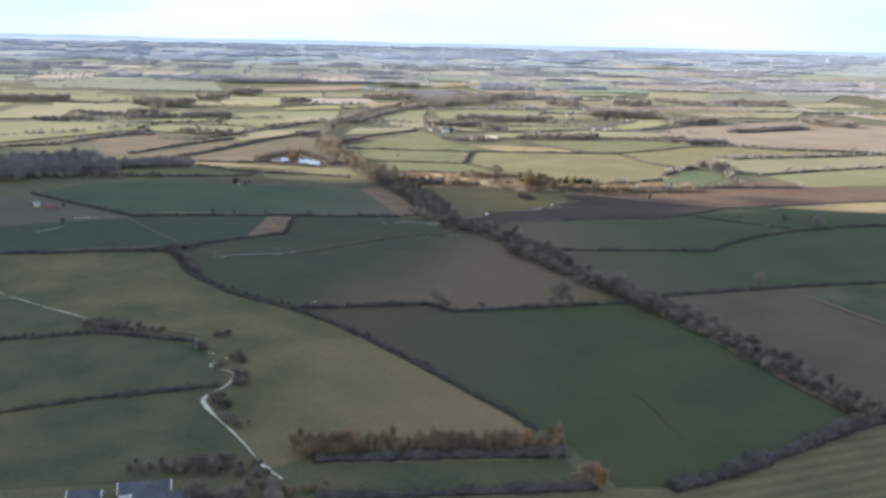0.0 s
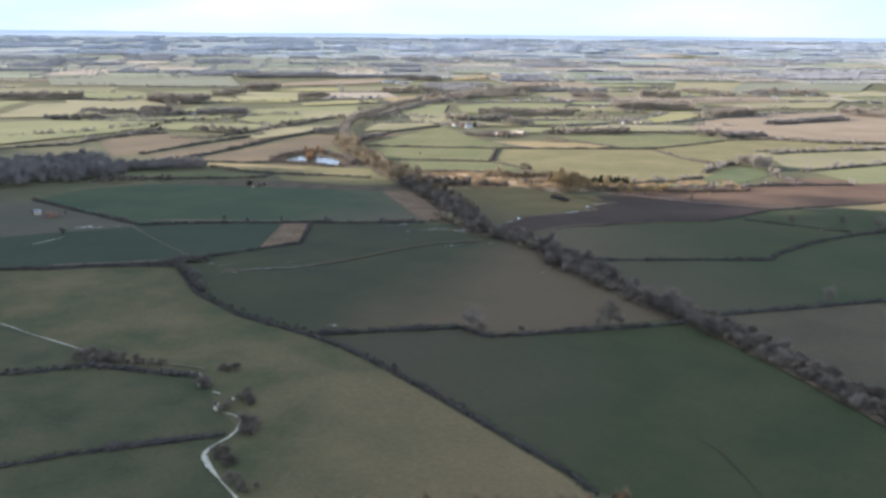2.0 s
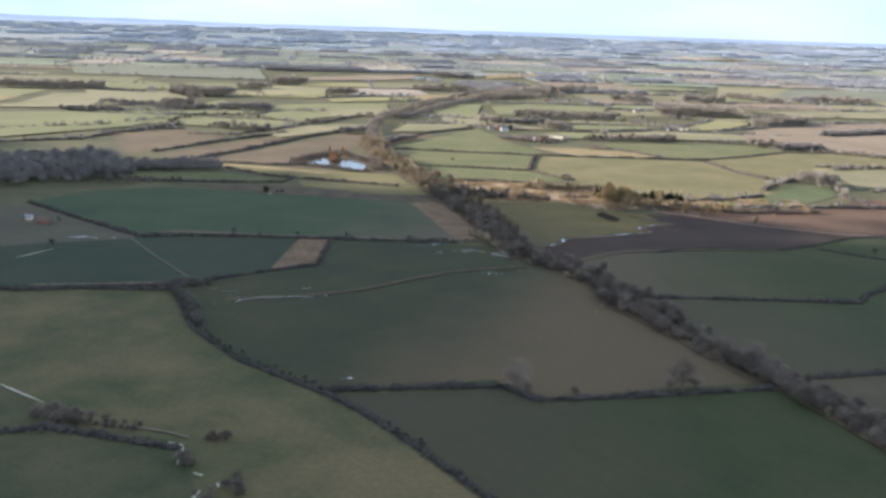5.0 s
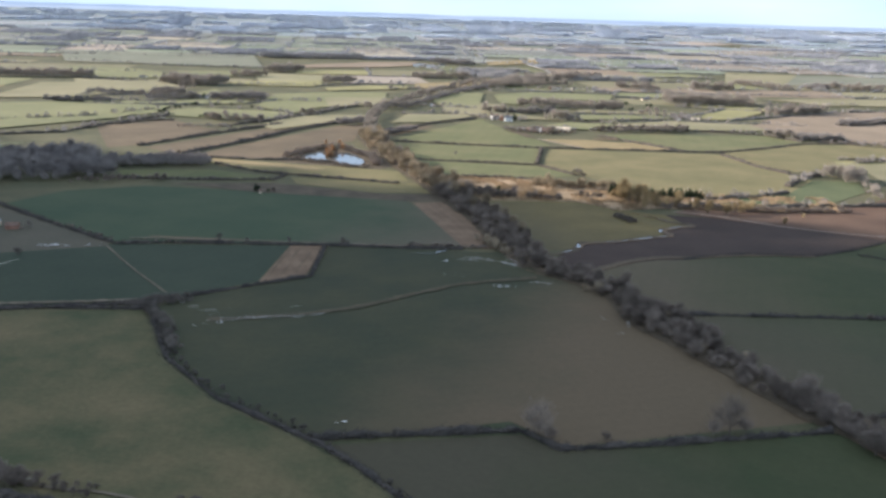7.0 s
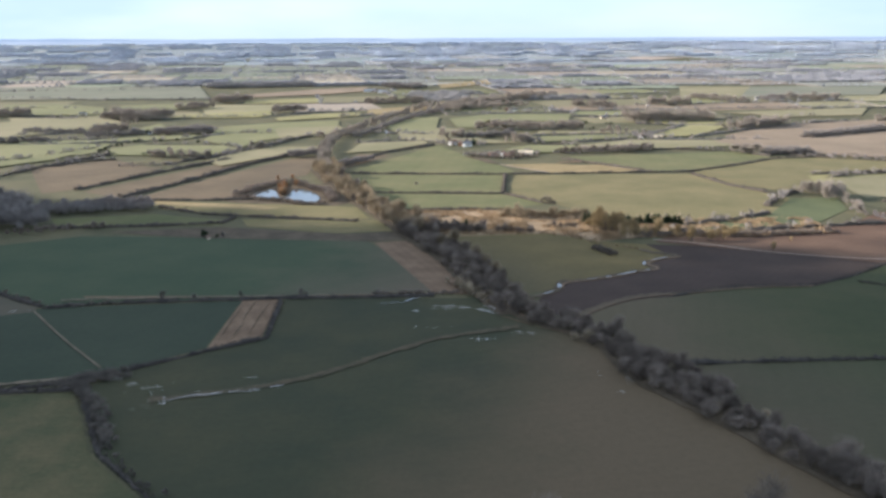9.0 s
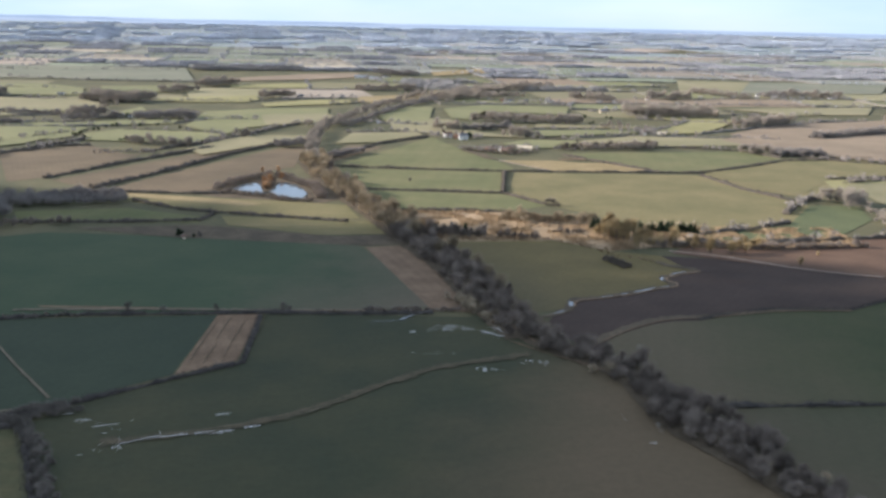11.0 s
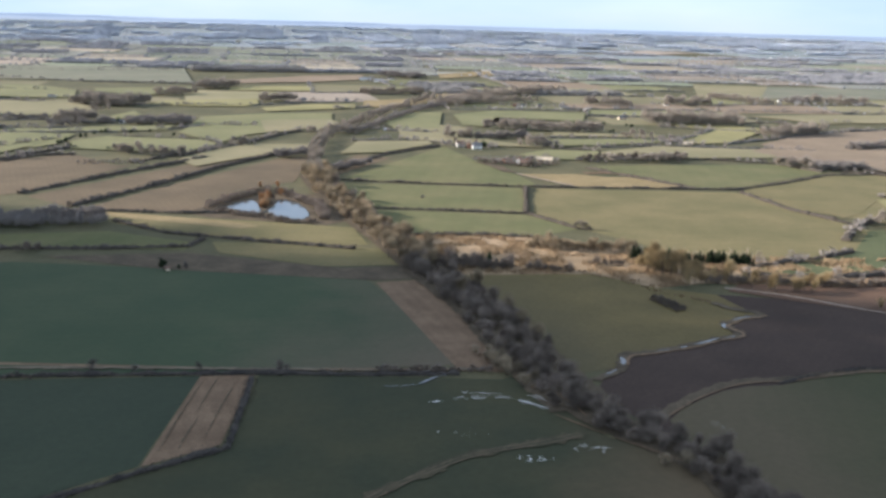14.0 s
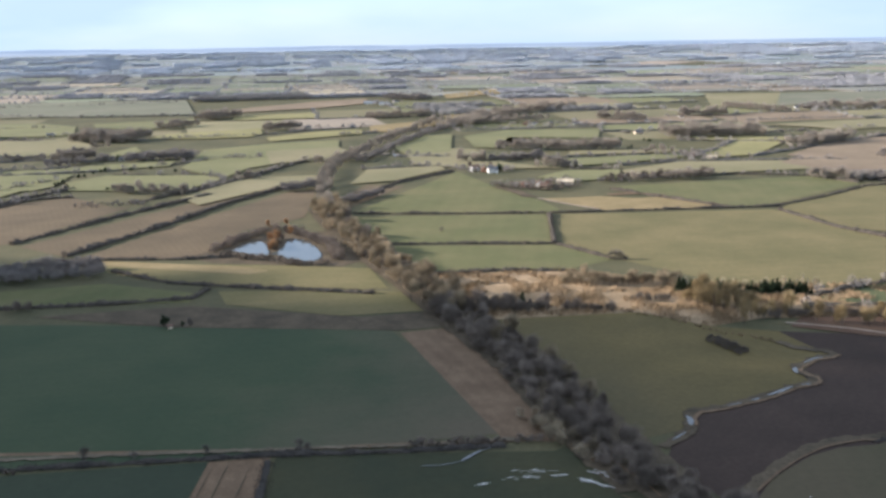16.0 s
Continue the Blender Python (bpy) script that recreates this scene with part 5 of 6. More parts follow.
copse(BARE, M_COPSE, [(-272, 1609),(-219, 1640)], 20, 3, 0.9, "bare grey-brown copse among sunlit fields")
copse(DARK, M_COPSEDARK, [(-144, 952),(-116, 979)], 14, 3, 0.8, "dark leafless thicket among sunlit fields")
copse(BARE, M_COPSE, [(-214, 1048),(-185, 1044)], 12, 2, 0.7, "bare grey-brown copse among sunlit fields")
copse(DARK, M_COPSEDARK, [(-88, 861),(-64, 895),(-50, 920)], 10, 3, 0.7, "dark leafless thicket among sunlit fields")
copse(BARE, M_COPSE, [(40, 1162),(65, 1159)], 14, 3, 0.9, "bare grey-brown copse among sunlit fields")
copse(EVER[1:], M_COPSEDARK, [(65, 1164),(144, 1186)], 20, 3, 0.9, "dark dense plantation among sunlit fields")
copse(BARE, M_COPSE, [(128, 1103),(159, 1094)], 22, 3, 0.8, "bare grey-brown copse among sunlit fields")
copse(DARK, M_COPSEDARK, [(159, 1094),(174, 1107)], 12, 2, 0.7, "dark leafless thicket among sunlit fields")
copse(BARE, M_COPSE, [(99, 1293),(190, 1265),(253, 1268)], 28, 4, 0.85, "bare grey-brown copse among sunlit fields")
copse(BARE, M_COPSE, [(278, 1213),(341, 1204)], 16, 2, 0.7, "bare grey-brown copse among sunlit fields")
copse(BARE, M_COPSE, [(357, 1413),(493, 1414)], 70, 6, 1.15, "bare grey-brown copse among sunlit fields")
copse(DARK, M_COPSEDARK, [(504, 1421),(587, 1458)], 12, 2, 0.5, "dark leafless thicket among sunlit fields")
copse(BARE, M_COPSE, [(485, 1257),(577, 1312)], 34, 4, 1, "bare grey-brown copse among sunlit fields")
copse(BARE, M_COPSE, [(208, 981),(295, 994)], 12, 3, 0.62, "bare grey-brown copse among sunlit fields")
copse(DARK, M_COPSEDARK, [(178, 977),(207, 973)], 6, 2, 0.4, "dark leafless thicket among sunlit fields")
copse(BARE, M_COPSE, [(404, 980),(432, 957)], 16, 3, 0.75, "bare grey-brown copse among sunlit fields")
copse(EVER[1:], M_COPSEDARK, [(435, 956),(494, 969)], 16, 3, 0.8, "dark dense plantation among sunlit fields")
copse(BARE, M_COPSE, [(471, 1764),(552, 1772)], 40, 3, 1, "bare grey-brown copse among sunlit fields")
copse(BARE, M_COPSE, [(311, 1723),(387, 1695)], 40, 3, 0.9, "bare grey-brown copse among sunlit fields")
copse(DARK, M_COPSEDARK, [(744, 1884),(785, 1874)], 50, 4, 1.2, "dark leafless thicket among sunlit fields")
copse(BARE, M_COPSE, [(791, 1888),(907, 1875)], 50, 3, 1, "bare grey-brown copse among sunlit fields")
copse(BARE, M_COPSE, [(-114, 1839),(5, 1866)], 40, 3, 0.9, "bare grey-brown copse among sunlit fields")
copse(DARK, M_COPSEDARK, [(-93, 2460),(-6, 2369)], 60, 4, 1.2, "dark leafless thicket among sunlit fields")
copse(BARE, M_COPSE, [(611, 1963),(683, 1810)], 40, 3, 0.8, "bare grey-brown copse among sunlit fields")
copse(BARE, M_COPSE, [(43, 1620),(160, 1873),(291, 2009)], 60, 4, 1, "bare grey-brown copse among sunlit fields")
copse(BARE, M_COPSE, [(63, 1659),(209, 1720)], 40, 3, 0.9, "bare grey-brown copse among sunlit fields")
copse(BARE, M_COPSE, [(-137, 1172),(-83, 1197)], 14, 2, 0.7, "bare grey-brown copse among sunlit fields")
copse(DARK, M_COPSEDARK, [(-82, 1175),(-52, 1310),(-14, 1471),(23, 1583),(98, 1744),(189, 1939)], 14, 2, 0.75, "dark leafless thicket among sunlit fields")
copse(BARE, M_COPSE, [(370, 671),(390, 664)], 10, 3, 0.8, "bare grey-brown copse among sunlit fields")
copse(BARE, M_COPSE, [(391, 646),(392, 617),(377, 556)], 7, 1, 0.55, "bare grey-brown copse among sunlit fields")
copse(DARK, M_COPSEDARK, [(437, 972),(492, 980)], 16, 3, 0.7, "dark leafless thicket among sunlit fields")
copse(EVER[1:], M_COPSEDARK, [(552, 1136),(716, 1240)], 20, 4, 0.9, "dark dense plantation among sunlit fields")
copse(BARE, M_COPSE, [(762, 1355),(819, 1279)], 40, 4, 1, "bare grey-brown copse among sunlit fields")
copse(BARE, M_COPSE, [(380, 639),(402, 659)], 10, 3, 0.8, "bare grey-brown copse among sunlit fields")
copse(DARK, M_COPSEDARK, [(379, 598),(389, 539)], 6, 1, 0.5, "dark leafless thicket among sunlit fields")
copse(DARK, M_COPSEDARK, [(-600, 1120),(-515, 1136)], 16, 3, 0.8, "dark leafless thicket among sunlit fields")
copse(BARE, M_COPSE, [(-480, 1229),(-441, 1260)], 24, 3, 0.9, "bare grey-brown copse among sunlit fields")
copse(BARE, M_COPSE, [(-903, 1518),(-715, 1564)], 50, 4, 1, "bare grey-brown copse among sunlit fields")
for x, y in [(-402, 1022),(-401, 1029),(-397, 1033),(-395, 1075),(-390, 1079),(-391, 1111),(-387, 1125),(-383, 1129),(-380, 995),(-333, 982),(-329, 989),(-353, 1130),(-296, 1113),(-285, 1106),(102, 1334),(109, 1347),(116, 1332),(254, 1323),(273, 1364),(278, 1363),(311, 1358),(315, 1342),(276, 1278),(269, 1265),(54, 1094),(82, 1076),(86, 1080),(-334, 1147),(-405, 1250),(-401, 1249)]:
    plant(EVER[1:], x, y, 0.75, "single evergreens")

# ---- far country ----
def far_fields():
    """Hedged fields between the level farmland and the hills."""
    rr = random.Random(11)
    turn = radians(9)
    c, s = math.cos(turn), math.sin(turn)
    cells = []

    def split(x0, y0, x1, y1):
        w, h = x1 - x0, y1 - y0
        mid = (y0 + y1) / 2
        goal = 120 + 0.034 * max(mid, 0)
        if w < goal * 1.7 and h < goal * 1.3 or min(w, h) < goal * 0.45:
            cells.append((x0, y0, x1, y1))
        elif w * rr.uniform(0.7, 1.3) > h * 1.3:
            q = x0 + w * rr.uniform(0.35, 0.65)
            split(x0, y0, q, y1), split(q, y0, x1, y1)
        else:
            q = y0 + h * rr.uniform(0.35, 0.65)
            split(x0, y0, x1, q), split(x0, q, x1, y1)

    split(-7600, 560, 7600, 12600)
    fields, hedges, thin_hedges, trees, pale, outer = {}, Shape(), Shape(), Shape(), Shape(), Shape()
    centres = []
    for x0, y0, x1, y1 in cells:
        quad = [(x * c - y * s + rr.uniform(-20, 20), x * s + y * c + rr.uniform(-16, 16)) for x, y in ((x0, y0), (x1, y0), (x1, y1), (x0, y1))]
        mx, my = sum(q[0] for q in quad) / 4, sum(q[1] for q in quad) / 4
        if my < 640 or (my < 1040 and -0.49 * my - 40 < mx < 0.5 * my + 30) or abs(mx) > 0.62 * (my + 460) + 150:
            continue
        if any(min(a for a, b in o) - 10 < mx < max(a for a, b in o) + 20 and min(b for a, b in o) - 20 < my < max(b for a, b in o) + 20 for o in MIDDLE):
            continue
        kind = rr.choices(("green", "olive", "bare", "gold", "rough"), (40, 34, 13, 4, 9))[0]
        wooded = my > 1880 and rr.random() < min(0.5, 0.10 + 0.00009 * my)
        # Beyond 2300 m the field colours carry painted haze, in two steps.
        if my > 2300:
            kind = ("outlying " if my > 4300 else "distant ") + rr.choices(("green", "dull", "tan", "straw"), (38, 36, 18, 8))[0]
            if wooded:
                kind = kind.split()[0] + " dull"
        small = lift(1.0, my)[0]
        sh = fields.setdefault(kind, Shape())
        grid = []
        for j in range(5):
            for i in range(5):
                u, v = i / 4, j / 4
                x = (1 - v) * ((1 - u) * quad[0][0] + u * quad[1][0]) + v * ((1 - u) * quad[3][0] + u * quad[2][0])
                y = (1 - v) * ((1 - u) * quad[0][1] + u * quad[1][1]) + v * ((1 - u) * quad[3][1] + u * quad[2][1])
                px, py, pz = lift(x, y)
                grid.append((px, py, pz + 0.45 + my * 1e-4))
        sh.add(grid, [(5 * j + i, 5 * j + i + 1, 5 * j + i + 6, 5 * j + i + 5) for j in range(4) for i in range(4)])
        near = (my < 4500)
        for a, b in ((quad[0], quad[1]), (quad[0], quad[3])):
            if rr.random() < (0.5 if my < 1880 else 0.10 if my < 3500 else 0.4):
                continue
            steps = along([a, b], 12 if near else 30)
            tall, wide = rr.uniform(1.4, 3.0) * small, rr.uniform(1.8, 3.4) * small
            ring = []
            for x, y, dx, dy in steps:
                px, py, pz = lift(x, y)
                g = rr.uniform(0.6, 1.4)
                ring += [(px - dy * wide / 2, py + dx * wide / 2, pz), (px - dy * wide / 3, py + dx * wide / 3, pz + tall * g), (px + dy * wide / 3, py - dx * wide / 3, pz + tall * g), (px + dy * wide / 2, py - dx * wide / 2, pz)]
                if rr.random() < 0.42 + 0.5 * noise.noise((x * 0.004, y * 0.004, 4.0)):
                    centres.append((px + rr.gauss(0, 3), py + rr.gauss(0, 3), pz, rr.uniform(4, 10) * small, my))
            (hedges if my < 2800 else thin_hedges).add(ring, [(4 * k + j, 4 * k + j + 1, 4 * k + j + 5, 4 * k + j + 4) for k in range(len(steps) - 1) for j in range(3)])
        if wooded:
            deep, start, end = rr.choice((0.2, 0.35, 0.8)), rr.uniform(0, 0.3), rr.uniform(0.6, 1.0)
            for _ in range(int(80 + 150 * deep)):
                u, v = rr.uniform(start, end), rr.random() * deep
                x = (1 - v) * ((1 - u) * quad[0][0] + u * quad[1][0]) + v * ((1 - u) * quad[3][0] + u * quad[2][0])
                y = (1 - v) * ((1 - u) * quad[0][1] + u * quad[1][1]) + v * ((1 - u) * quad[3][1] + u * quad[2][1])
                centres.append((*lift(x, y), rr.uniform(8, 13) * small * (1.0 if my < 5600 else 1.6), my))
    look_of = {"green": (M_FARGREEN, "sunlit green"), "olive": (M_FAROLIVE, "sunlit olive"), "bare": (M_FARBARE, "bare light brown"), "gold": (M_GOLD, "straw-coloured"), "rough": (M_DISTTAN, "hazy pale fawn"),
               "distant green": (M_DISTGREEN, "hazy pale green"), "distant dull": (M_DISTDULL, "pale grey-green"), "distant tan": (M_DISTTAN, "hazy pale fawn"), "distant straw": (M_DISTSTRAW, "hazy pale straw-coloured"),
               "outlying green": (M_HAZEGREEN, "hazy green"), "outlying dull": (M_HAZEFIELD, "hazy grey-green"), "outlying tan": (M_HAZETAN, "hazy fawn"), "outlying straw": (M_HAZESTRAW, "hazy straw-coloured")}
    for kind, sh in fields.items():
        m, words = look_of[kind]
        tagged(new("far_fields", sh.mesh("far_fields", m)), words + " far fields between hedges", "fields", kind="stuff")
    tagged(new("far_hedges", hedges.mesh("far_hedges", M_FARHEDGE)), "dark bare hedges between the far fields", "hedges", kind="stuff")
    tagged(new("far_hedges", thin_hedges.mesh("far_hedges", M_THINHEDGE)), "haze-greyed bare hedges between the outlying fields", "hedges", kind="stuff")
    for x, y, z, h, far in centres:
        n = 44 if far < 3500 else 20
        big = 1.0 if far < 3500 else 1.6
        w = unit(n)
        p = w * (h * 0.55, h * 0.55, h * 0.45) * rng.uniform(0.5, 1.0, (n, 1)) + (x, y, z + h * 0.5)
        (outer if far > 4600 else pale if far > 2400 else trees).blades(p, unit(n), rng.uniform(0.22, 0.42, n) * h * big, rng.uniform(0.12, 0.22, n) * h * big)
    tagged(new("far_woods", outer.mesh("far_woods", M_HAZEWOOD)), "haze-blue leafless woods below the hills", "woods", kind="stuff")
    tagged(new("far_woods", pale.mesh("far_woods", M_PALEWOOD)), "haze-paled grey woods in the far country", "woods", kind="stuff")
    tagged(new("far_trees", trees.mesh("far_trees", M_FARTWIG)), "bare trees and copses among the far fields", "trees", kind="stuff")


far_fields()


def hedgerow_trees():
    """Bare trees that stand in the hedges of the middle distance."""
    s = Shape()
    for line in hedge_lines:
        for x, y, dx, dy in along(line, 6.5):
            if rng.random() < 0.5 + 0.6 * noise.noise((x * 0.01, y * 0.01, 0.0)):
                n, h = 70, rng.uniform(4, 9)
                px, py, pz = lift(x + rng.normal(0, 2), y + rng.normal(0, 2))
                p = unit(n) * (h * 0.5, h * 0.5, h * 0.45) * rng.uniform(0.45, 1.0, (n, 1)) + (px, py, pz + h * 0.5)
                s.blades(p, unit(n), rng.uniform(0.15, 0.3, n) * h, rng.uniform(0.08, 0.15, n) * h)
    tagged(new("hedgerow_trees", s.mesh("hedgerow_trees", M_COPSEDARK)), "bare grey-brown trees along the far hedges", "trees", kind="stuff")


hedgerow_trees()


def distance_material():
    """Glowing backdrop past eleven kilometres: streaks of wood and field, with haze painted paler towards the hills."""
    m = bpy.data.materials.new("glowing_hazy_country")
    m.use_nodes = True
    N, L = m.node_tree.nodes, m.node_tree.links
    b = N["Principled BSDF"]
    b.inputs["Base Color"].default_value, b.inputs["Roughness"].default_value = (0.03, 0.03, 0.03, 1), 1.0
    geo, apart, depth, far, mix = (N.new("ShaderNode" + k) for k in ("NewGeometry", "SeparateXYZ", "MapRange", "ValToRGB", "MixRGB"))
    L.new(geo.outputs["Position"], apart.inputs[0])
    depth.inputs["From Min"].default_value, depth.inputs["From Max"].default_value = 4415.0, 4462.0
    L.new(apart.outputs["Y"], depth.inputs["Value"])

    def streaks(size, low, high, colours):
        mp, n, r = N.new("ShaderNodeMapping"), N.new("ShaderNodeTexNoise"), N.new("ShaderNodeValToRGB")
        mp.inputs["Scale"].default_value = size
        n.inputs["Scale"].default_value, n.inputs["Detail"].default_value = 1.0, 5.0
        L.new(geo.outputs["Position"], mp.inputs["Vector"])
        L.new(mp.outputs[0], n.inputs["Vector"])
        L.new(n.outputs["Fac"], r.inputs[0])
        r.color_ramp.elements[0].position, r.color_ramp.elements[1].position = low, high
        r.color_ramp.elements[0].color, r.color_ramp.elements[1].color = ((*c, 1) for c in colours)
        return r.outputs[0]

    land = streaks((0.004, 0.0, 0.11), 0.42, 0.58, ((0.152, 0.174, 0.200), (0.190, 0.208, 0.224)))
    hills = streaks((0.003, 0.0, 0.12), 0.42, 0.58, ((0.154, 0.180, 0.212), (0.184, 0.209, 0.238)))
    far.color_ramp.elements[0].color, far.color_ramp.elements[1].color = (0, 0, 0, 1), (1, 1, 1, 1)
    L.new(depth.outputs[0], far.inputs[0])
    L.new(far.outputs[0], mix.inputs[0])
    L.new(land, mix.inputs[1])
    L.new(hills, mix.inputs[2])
    # The hazy tones are emitted, so the backdrop does not depend on the sun.
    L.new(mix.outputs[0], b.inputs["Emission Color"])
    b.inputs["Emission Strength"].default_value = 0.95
    return m


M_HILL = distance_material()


def far_hills():
    """The distant country past eleven kilometres and the low hills that close the view."""
    verts, faces = [], []
    n = 200
    rows = (11500, 12500, 13500, 15000, 17000, 21000)
    for y in rows:
        for k in range(n + 1):
            x, yy, z = lift((k / n - 0.5) * 1.8 * (y + 600), y)
            verts.append((x, yy, z + 1.5 * (y > 11600) + 2.0 * noise.noise((x * 0.004, y * 0.001, 1.0)) * (y > 11600)))
    for k in range(n + 1):
        x = verts[-(n + 1)][0]
        h = 115 - 0.0035 * x + 8 * noise.noise((x * 0.0013, 5.0, 1.0)) + 3.0 * noise.noise((x * 0.006, 2.0, 1.0)) + 1.2 * noise.noise((x * 0.03, 2.0, 1.0))
        verts.append((x, 4469, h))
    for i in range(len(rows)):
        for k in range(n):
            a = i * (n + 1) + k
            faces.append((a, a + 1, a + n + 2, a + n + 1))
    tagged(new("backdrop", mesh_of("backdrop", verts, faces, M_HILL, True)), "self-lit backdrop of haze-blue country and wooded hills along the horizon", "hills", kind="structure")


far_hills()
for x, y, l in ((640, 5900, 150), (500, 5750, 90), (72, 4053, 40), (1776, 4565, 26), (1700, 4700, 22)):
    s = Shape()
    px, py, pz = lift(x, y)
    s.box(px, py, pz, l * 0.5, 10, 4)
    tagged(new("warehouse", s.mesh("warehouse", M_WALL)), "long white warehouse in the far country", "warehouse")


# ---- houses ----
def house(x, y, turn, length, depth, eaves, wall, roof, label, chimney=True, kind="house", category="house"):
    if y > 1100:
        length, depth, eaves = length * 0.8, depth * 0.8, eaves * 0.62
    ob = tagged(new(kind), label, category)
    ob.matrix_basis = pose(*lift(x, y), 0, 0, turn)
    s = Shape()
    ridge = eaves + depth * 0.42
    a, b = length / 2, depth / 2
    s.add([(-a, -b, 0), (a, -b, 0), (a, b, 0), (-a, b, 0), (-a, -b, eaves), (a, -b, eaves), (a, b, eaves), (-a, b, eaves), (-a, 0, ridge), (a, 0, ridge)],
          [(0, 1, 5, 4), (2, 3, 7, 6), (1, 2, 6, 9, 5), (3, 0, 4, 8, 7)])
    part("wall", s.mesh("wall", wall), ob)
    r = Shape()
    o, t = 0.4, 0.25
    for side in (-1, 1):
        low, top = eaves - 0.2, ridge
        vs = [(-a - o, side * (b + o), low), (a + o, side * (b + o), low), (a + o, 0, top), (-a - o, 0, top)]
        r.add(vs + [(p, q, z + t) for p, q, z in vs], [(0, 1, 2, 3), (7, 6, 5, 4), (0, 4, 5, 1), (1, 5, 6, 2), (2, 6, 7, 3), (3, 7, 4, 0)])
    top = part("roof", r.mesh("roof", roof), ob)
    if chimney:
        c = Shape()
        c.box(a * 0.7, 0, ridge - 0.6, 0.9, 0.7, 1.8)
        part("chimney", c.mesh("chimney", M_BRICK), top)
        for side in (-1, 1):
            for k in range(3):
                w = Shape()
                w.box((k - 1) * length * 0.3, side * (b + 0.02), eaves * 0.5, 1.2, 0.08, 1.3)
                part("window", w.mesh("window", M_DARK), ob)
        d = Shape()
        d.box(length * 0.12, -b - 0.03, 0, 1.0, 0.1, 2.0)
        part("door", d.mesh("door", M_DARK), ob)
    else:
        d = Shape()
        for end in (-1, 1) if y < 0 else ():
            for side in (-1, 1):
                g = Shape()
                g.tube((end * (a + o), side * (b + o), eaves - 0.05), (end * (a + o), 0, ridge + 0.2), 0.16, 0.16, 4)
                part("bargeboard", g.mesh("bargeboard", M_WALL), top, "pale painted bargeboard")
        d.box(-a - 0.03, 0, 0, 0.1, min(3.6, depth * 0.5), min(3.4, eaves - 0.3))
        part("door", d.mesh("door", M_DARK), ob)
    return ob


for x, y, turn, l, d, e, wall, roof in ((54, 1080, 10, 9, 6, 4.6, M_WALL, M_ROOF), (73, 1063, 5, 11, 6.5, 4.8, M_WALL, M_SLATE), (64, 1072, 95, 7, 5, 3.5, M_BRICK, M_ROOF),
                                        (112, 949, 80, 10, 6, 4.5, M_WALL, M_ROOF), (324, 1154, 60, 9, 6, 5, M_WALL, M_ROOF),
                                        (324, 1453, 8, 16, 8, 6, M_CREAM, M_SLATE), (384, 1400, 0, 10, 6, 5, M_WALL, M_SLATE), (254, 1621, 0, 12, 7, 5, M_WALL, M_SLATE),
                                        (-128, 1653, 0, 10, 6, 5, M_WALL, M_SLATE), (-205, 1647, 12, 14, 6, 4.5, M_CREAM, M_SLATE), (-345, 1290, 0, 8, 6, 5, M_WALL, M_SLATE), (-330, 1288, 30, 9, 6, 5, M_WALL, M_ROOF), (465, 1740, 0, 10, 7, 5, M_WALL, M_ROOF), (-623, 1587, 0, 14, 7, 5, M_WALL, M_SLATE)):
    house(x, y, turn, l, d, e, wall, roof, "small white farmhouse among bare trees" if wall is M_WALL else "old farm building of weathered masonry")
for x, y, turn, l, d, e, wall, roof in ((-133, 2258, 4, 34, 10, 5, M_WALL, M_SHEET), (-97, 2211, -4, 30, 10, 5, M_WALL, M_SHEET), (-73, 2282, 20, 16, 8, 5, M_WALL, M_SLATE), (-399, 1243, 0, 7, 5, 4, M_WALL, M_SLATE), (662, 1984, 10, 12, 8, 6, M_WALL, M_ROOF),
                                        (739, 1900, 0, 11, 7, 5, M_WALL, M_SLATE), (882, 1866, 0, 14, 7, 5, M_WALL, M_SLATE), (184, 1635, 0, 9, 7, 5, M_WALL, M_SLATE), (214, 1640, 10, 9, 7, 5, M_CREAM, M_SLATE), (169, 1638, -8, 9, 7, 5, M_BRICK, M_ROOF), (-41, 1226, 0, 7, 5, 3, M_SHEET, M_SHEET)):
    house(x, y, turn, l, d, e, wall, roof, "white-walled farm building in the far country" if wall is M_WALL else "weathered farm building in the far country")
house(141, 967, -8, 17, 6, 3.2, M_CREAM, M_CREAM, "long pale barn at the farmstead", False, "barn", "barn")
house(100, 955, 20, 9, 5, 3.5, M_BRICK, M_ROOF, "brick outbuilding at the farmstead", False, "barn", "barn")
house(118, 940, -10, 12, 6, 3.5, M_CREAM, M_ROOF, "stone outbuilding at the farmstead", False, "barn", "barn")
house(122, 957, 75, 12, 6, 4, M_BRICK, M_ROOF, "brick barn at the farmstead", False, "barn", "barn")
house(347, 1151, 0, 15, 6, 3.2, M_CREAM, M_CREAM, "long pale low shed beside a white house", False, "barn", "barn")
house(-37, -168.5, 12, 16, 5.5, 2.8, M_WALL, M_SHEETDARK, "grey sheet-roofed farm shed below the meadow", False, "barn", "barn")
house(-30, -175.5, 12, 17, 5.5, 2.8, M_WALL, M_SHEETDARK, "grey sheet-roofed farm shed with pale gables", False, "barn", "barn")
house(-54, -175.5, 8, 10, 6, 2.6, M_DARKBOARD, M_SHEETDARK, "low dark farm shed below the meadow", False, "barn", "barn")
house(-283, 348, 10, 4.5, 3.6, 2.4, M_CREAM, M_SHEET, "small pale stone hut beside the muddy field", False, "hut", "hut")
house(-268, 339, 12, 8, 4.5, 2.6, M_BRICK, M_ROOF, "low brick shed beside the muddy field", False, "barn", "barn")
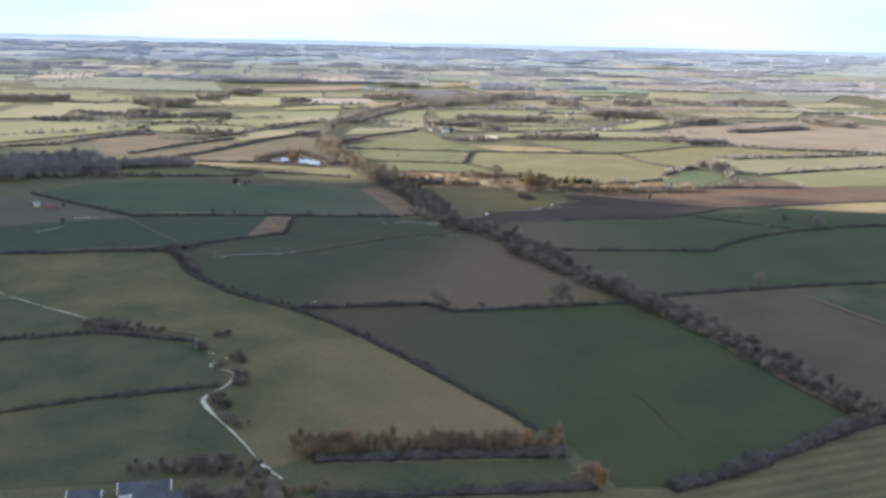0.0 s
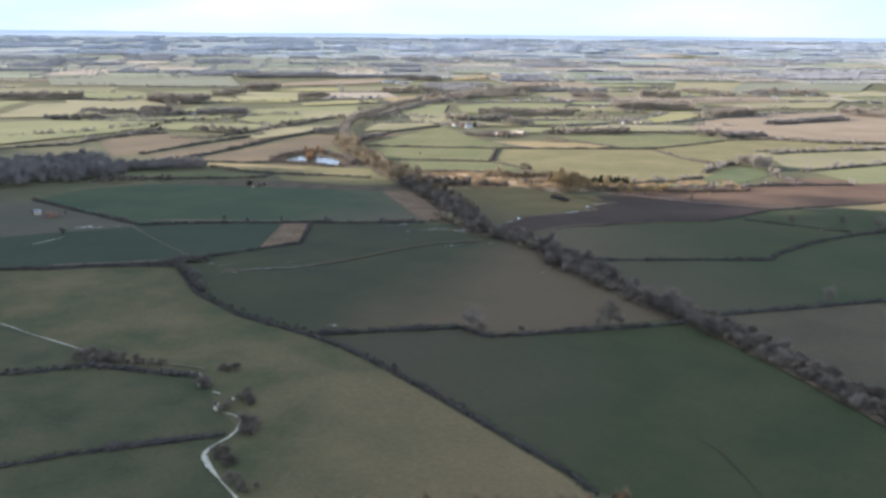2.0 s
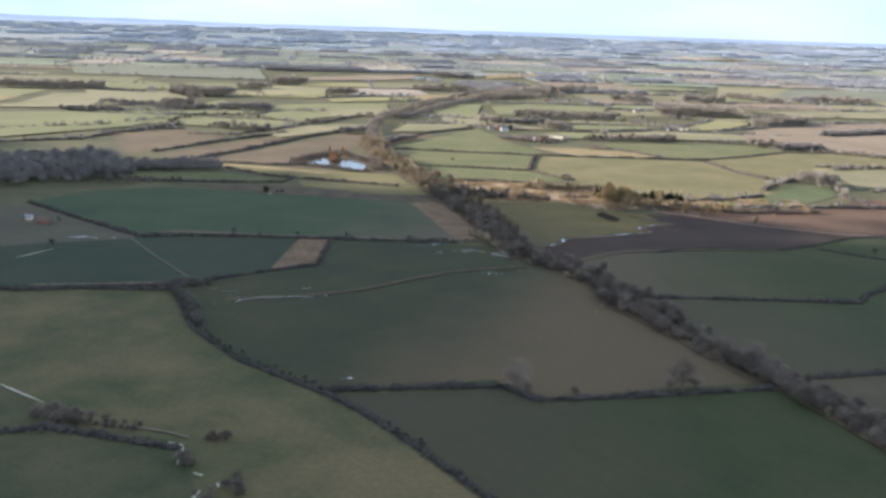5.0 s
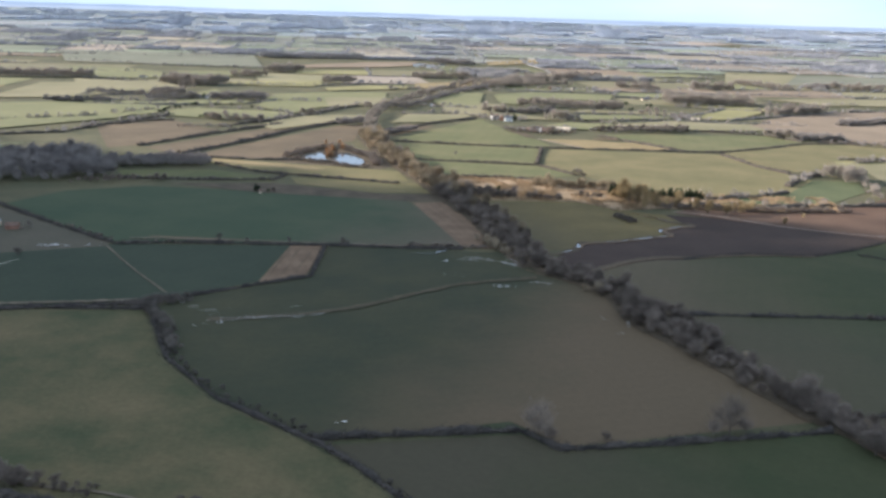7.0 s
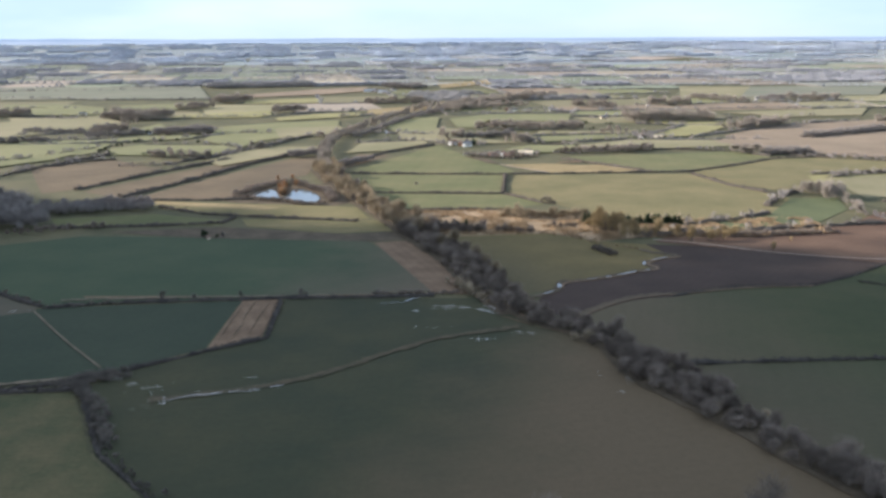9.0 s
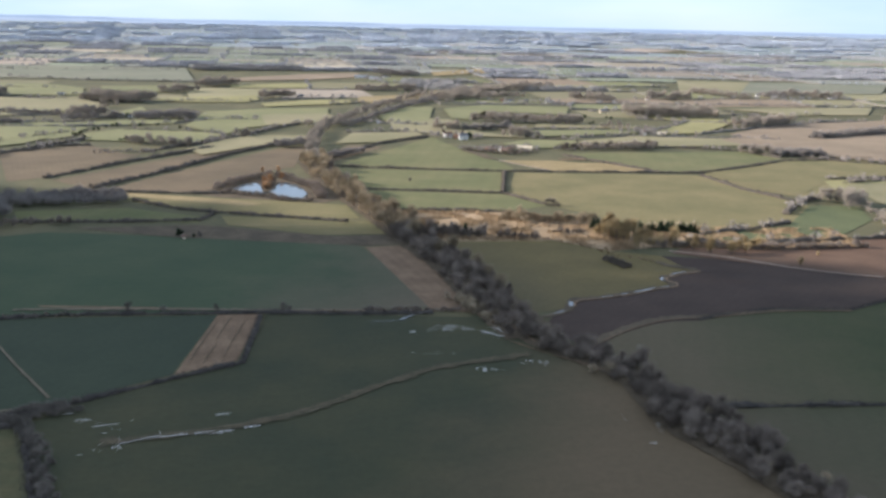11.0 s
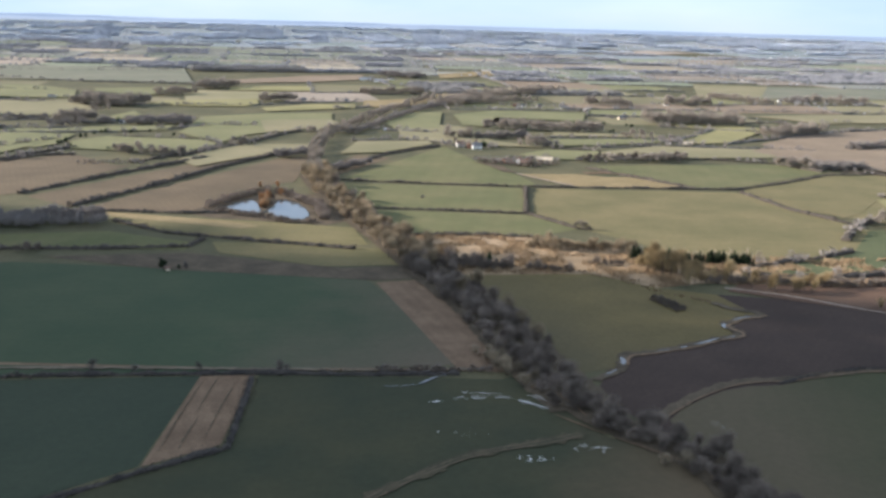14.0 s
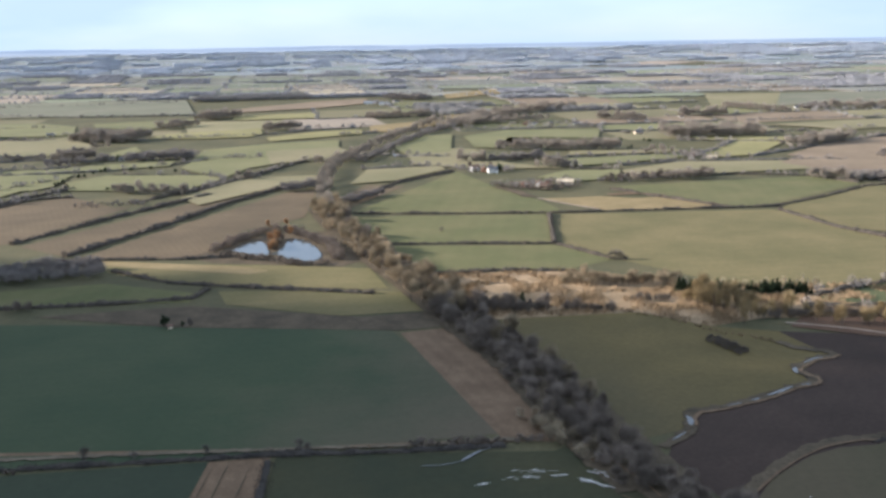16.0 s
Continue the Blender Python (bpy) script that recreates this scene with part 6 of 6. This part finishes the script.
house(-139.5, 490, 20, 2.4, 2.0, 1.6, M_CREAM, M_ROOF, "small pale hut beside an evergreen", False, "hut", "hut")

def garden_trees():
    """Bare garden trees round the far houses."""
    s = Shape()
    for ob in [o for o in bpy.data.objects if o.parent is None and o.name.split(".")[0] in ("house", "barn")]:
        place = ob.matrix_basis.translation
        if place.y < 500:
            continue
        for _ in range(9):
            n, h, a, r = 60, rng.uniform(3.5, 8), rng.uniform(0, 6.28), rng.uniform(8, 22)
            p = unit(n) * (h * 0.5, h * 0.5, h * 0.45) * rng.uniform(0.45, 1.0, (n, 1)) + (place.x + 1.6 * r * math.cos(a), place.y + r * abs(math.sin(a)) + 4, place.z + h * 0.5)
            s.blades(p, unit(n), rng.uniform(0.15, 0.3, n) * h, rng.uniform(0.08, 0.15, n) * h)
    tagged(new("garden_trees", s.mesh("garden_trees", M_COPSEDARK)), "bare garden trees and shrubs round the farmhouses", "trees", kind="stuff")


garden_trees()

# ---- cloud over the near fields ----
def cloud():
    s = Shape()
    rc = random.Random(5)
    bm = bmesh.new()
    bmesh.ops.create_icosphere(bm, subdivisions=2, radius=1.0)
    vs = [v.co.copy() for v in bm.verts]
    fs = [[v.index for v in f.verts] for f in bm.faces]
    bm.free()
    high = 800.0
    sx, sy = TO_SUN.x / TO_SUN.z * high, TO_SUN.y / TO_SUN.z * high

    def puff(x, y, r):
        z = high + rc.uniform(-25, 25)
        seed = rc.uniform(0, 99)
        s.add([(x + sx + v.x * r * 1.3 * (1 + 0.3 * noise.noise(v * 1.5 + Vector((seed, 0, 0)))), y + sy + v.y * r * (1 + 0.3 * noise.noise(v * 1.5 + Vector((seed, 4, 0)))), z + v.z * r * 0.35) for v in vs], fs)

    def edge(x):
        return 525 - 0.5 * min(max(x - 80, 0), 90) - 0.3 * max(x - 170, 0) + 0.42 * max(-x - 40, 0)

    for x in range(-1000, 1201, 90):
        for y in range(-1300, 900, 90):
            if edge(x) - y > 165:
                puff(x + rc.uniform(-20, 20), y + rc.uniform(-20, 20), rc.uniform(95, 115))
    for _ in range(1100):
        x = rc.uniform(-1000, 1200)
        puff(x, edge(x) + 35 - 175 * math.sqrt(rc.uniform(0, 1)), rc.uniform(10, 24))
    tagged(new("cloud", s.mesh("cloud", M_CLOUD, True)), "broad low cloud that shades the near fields", "cloud", kind="structure")


cloud()
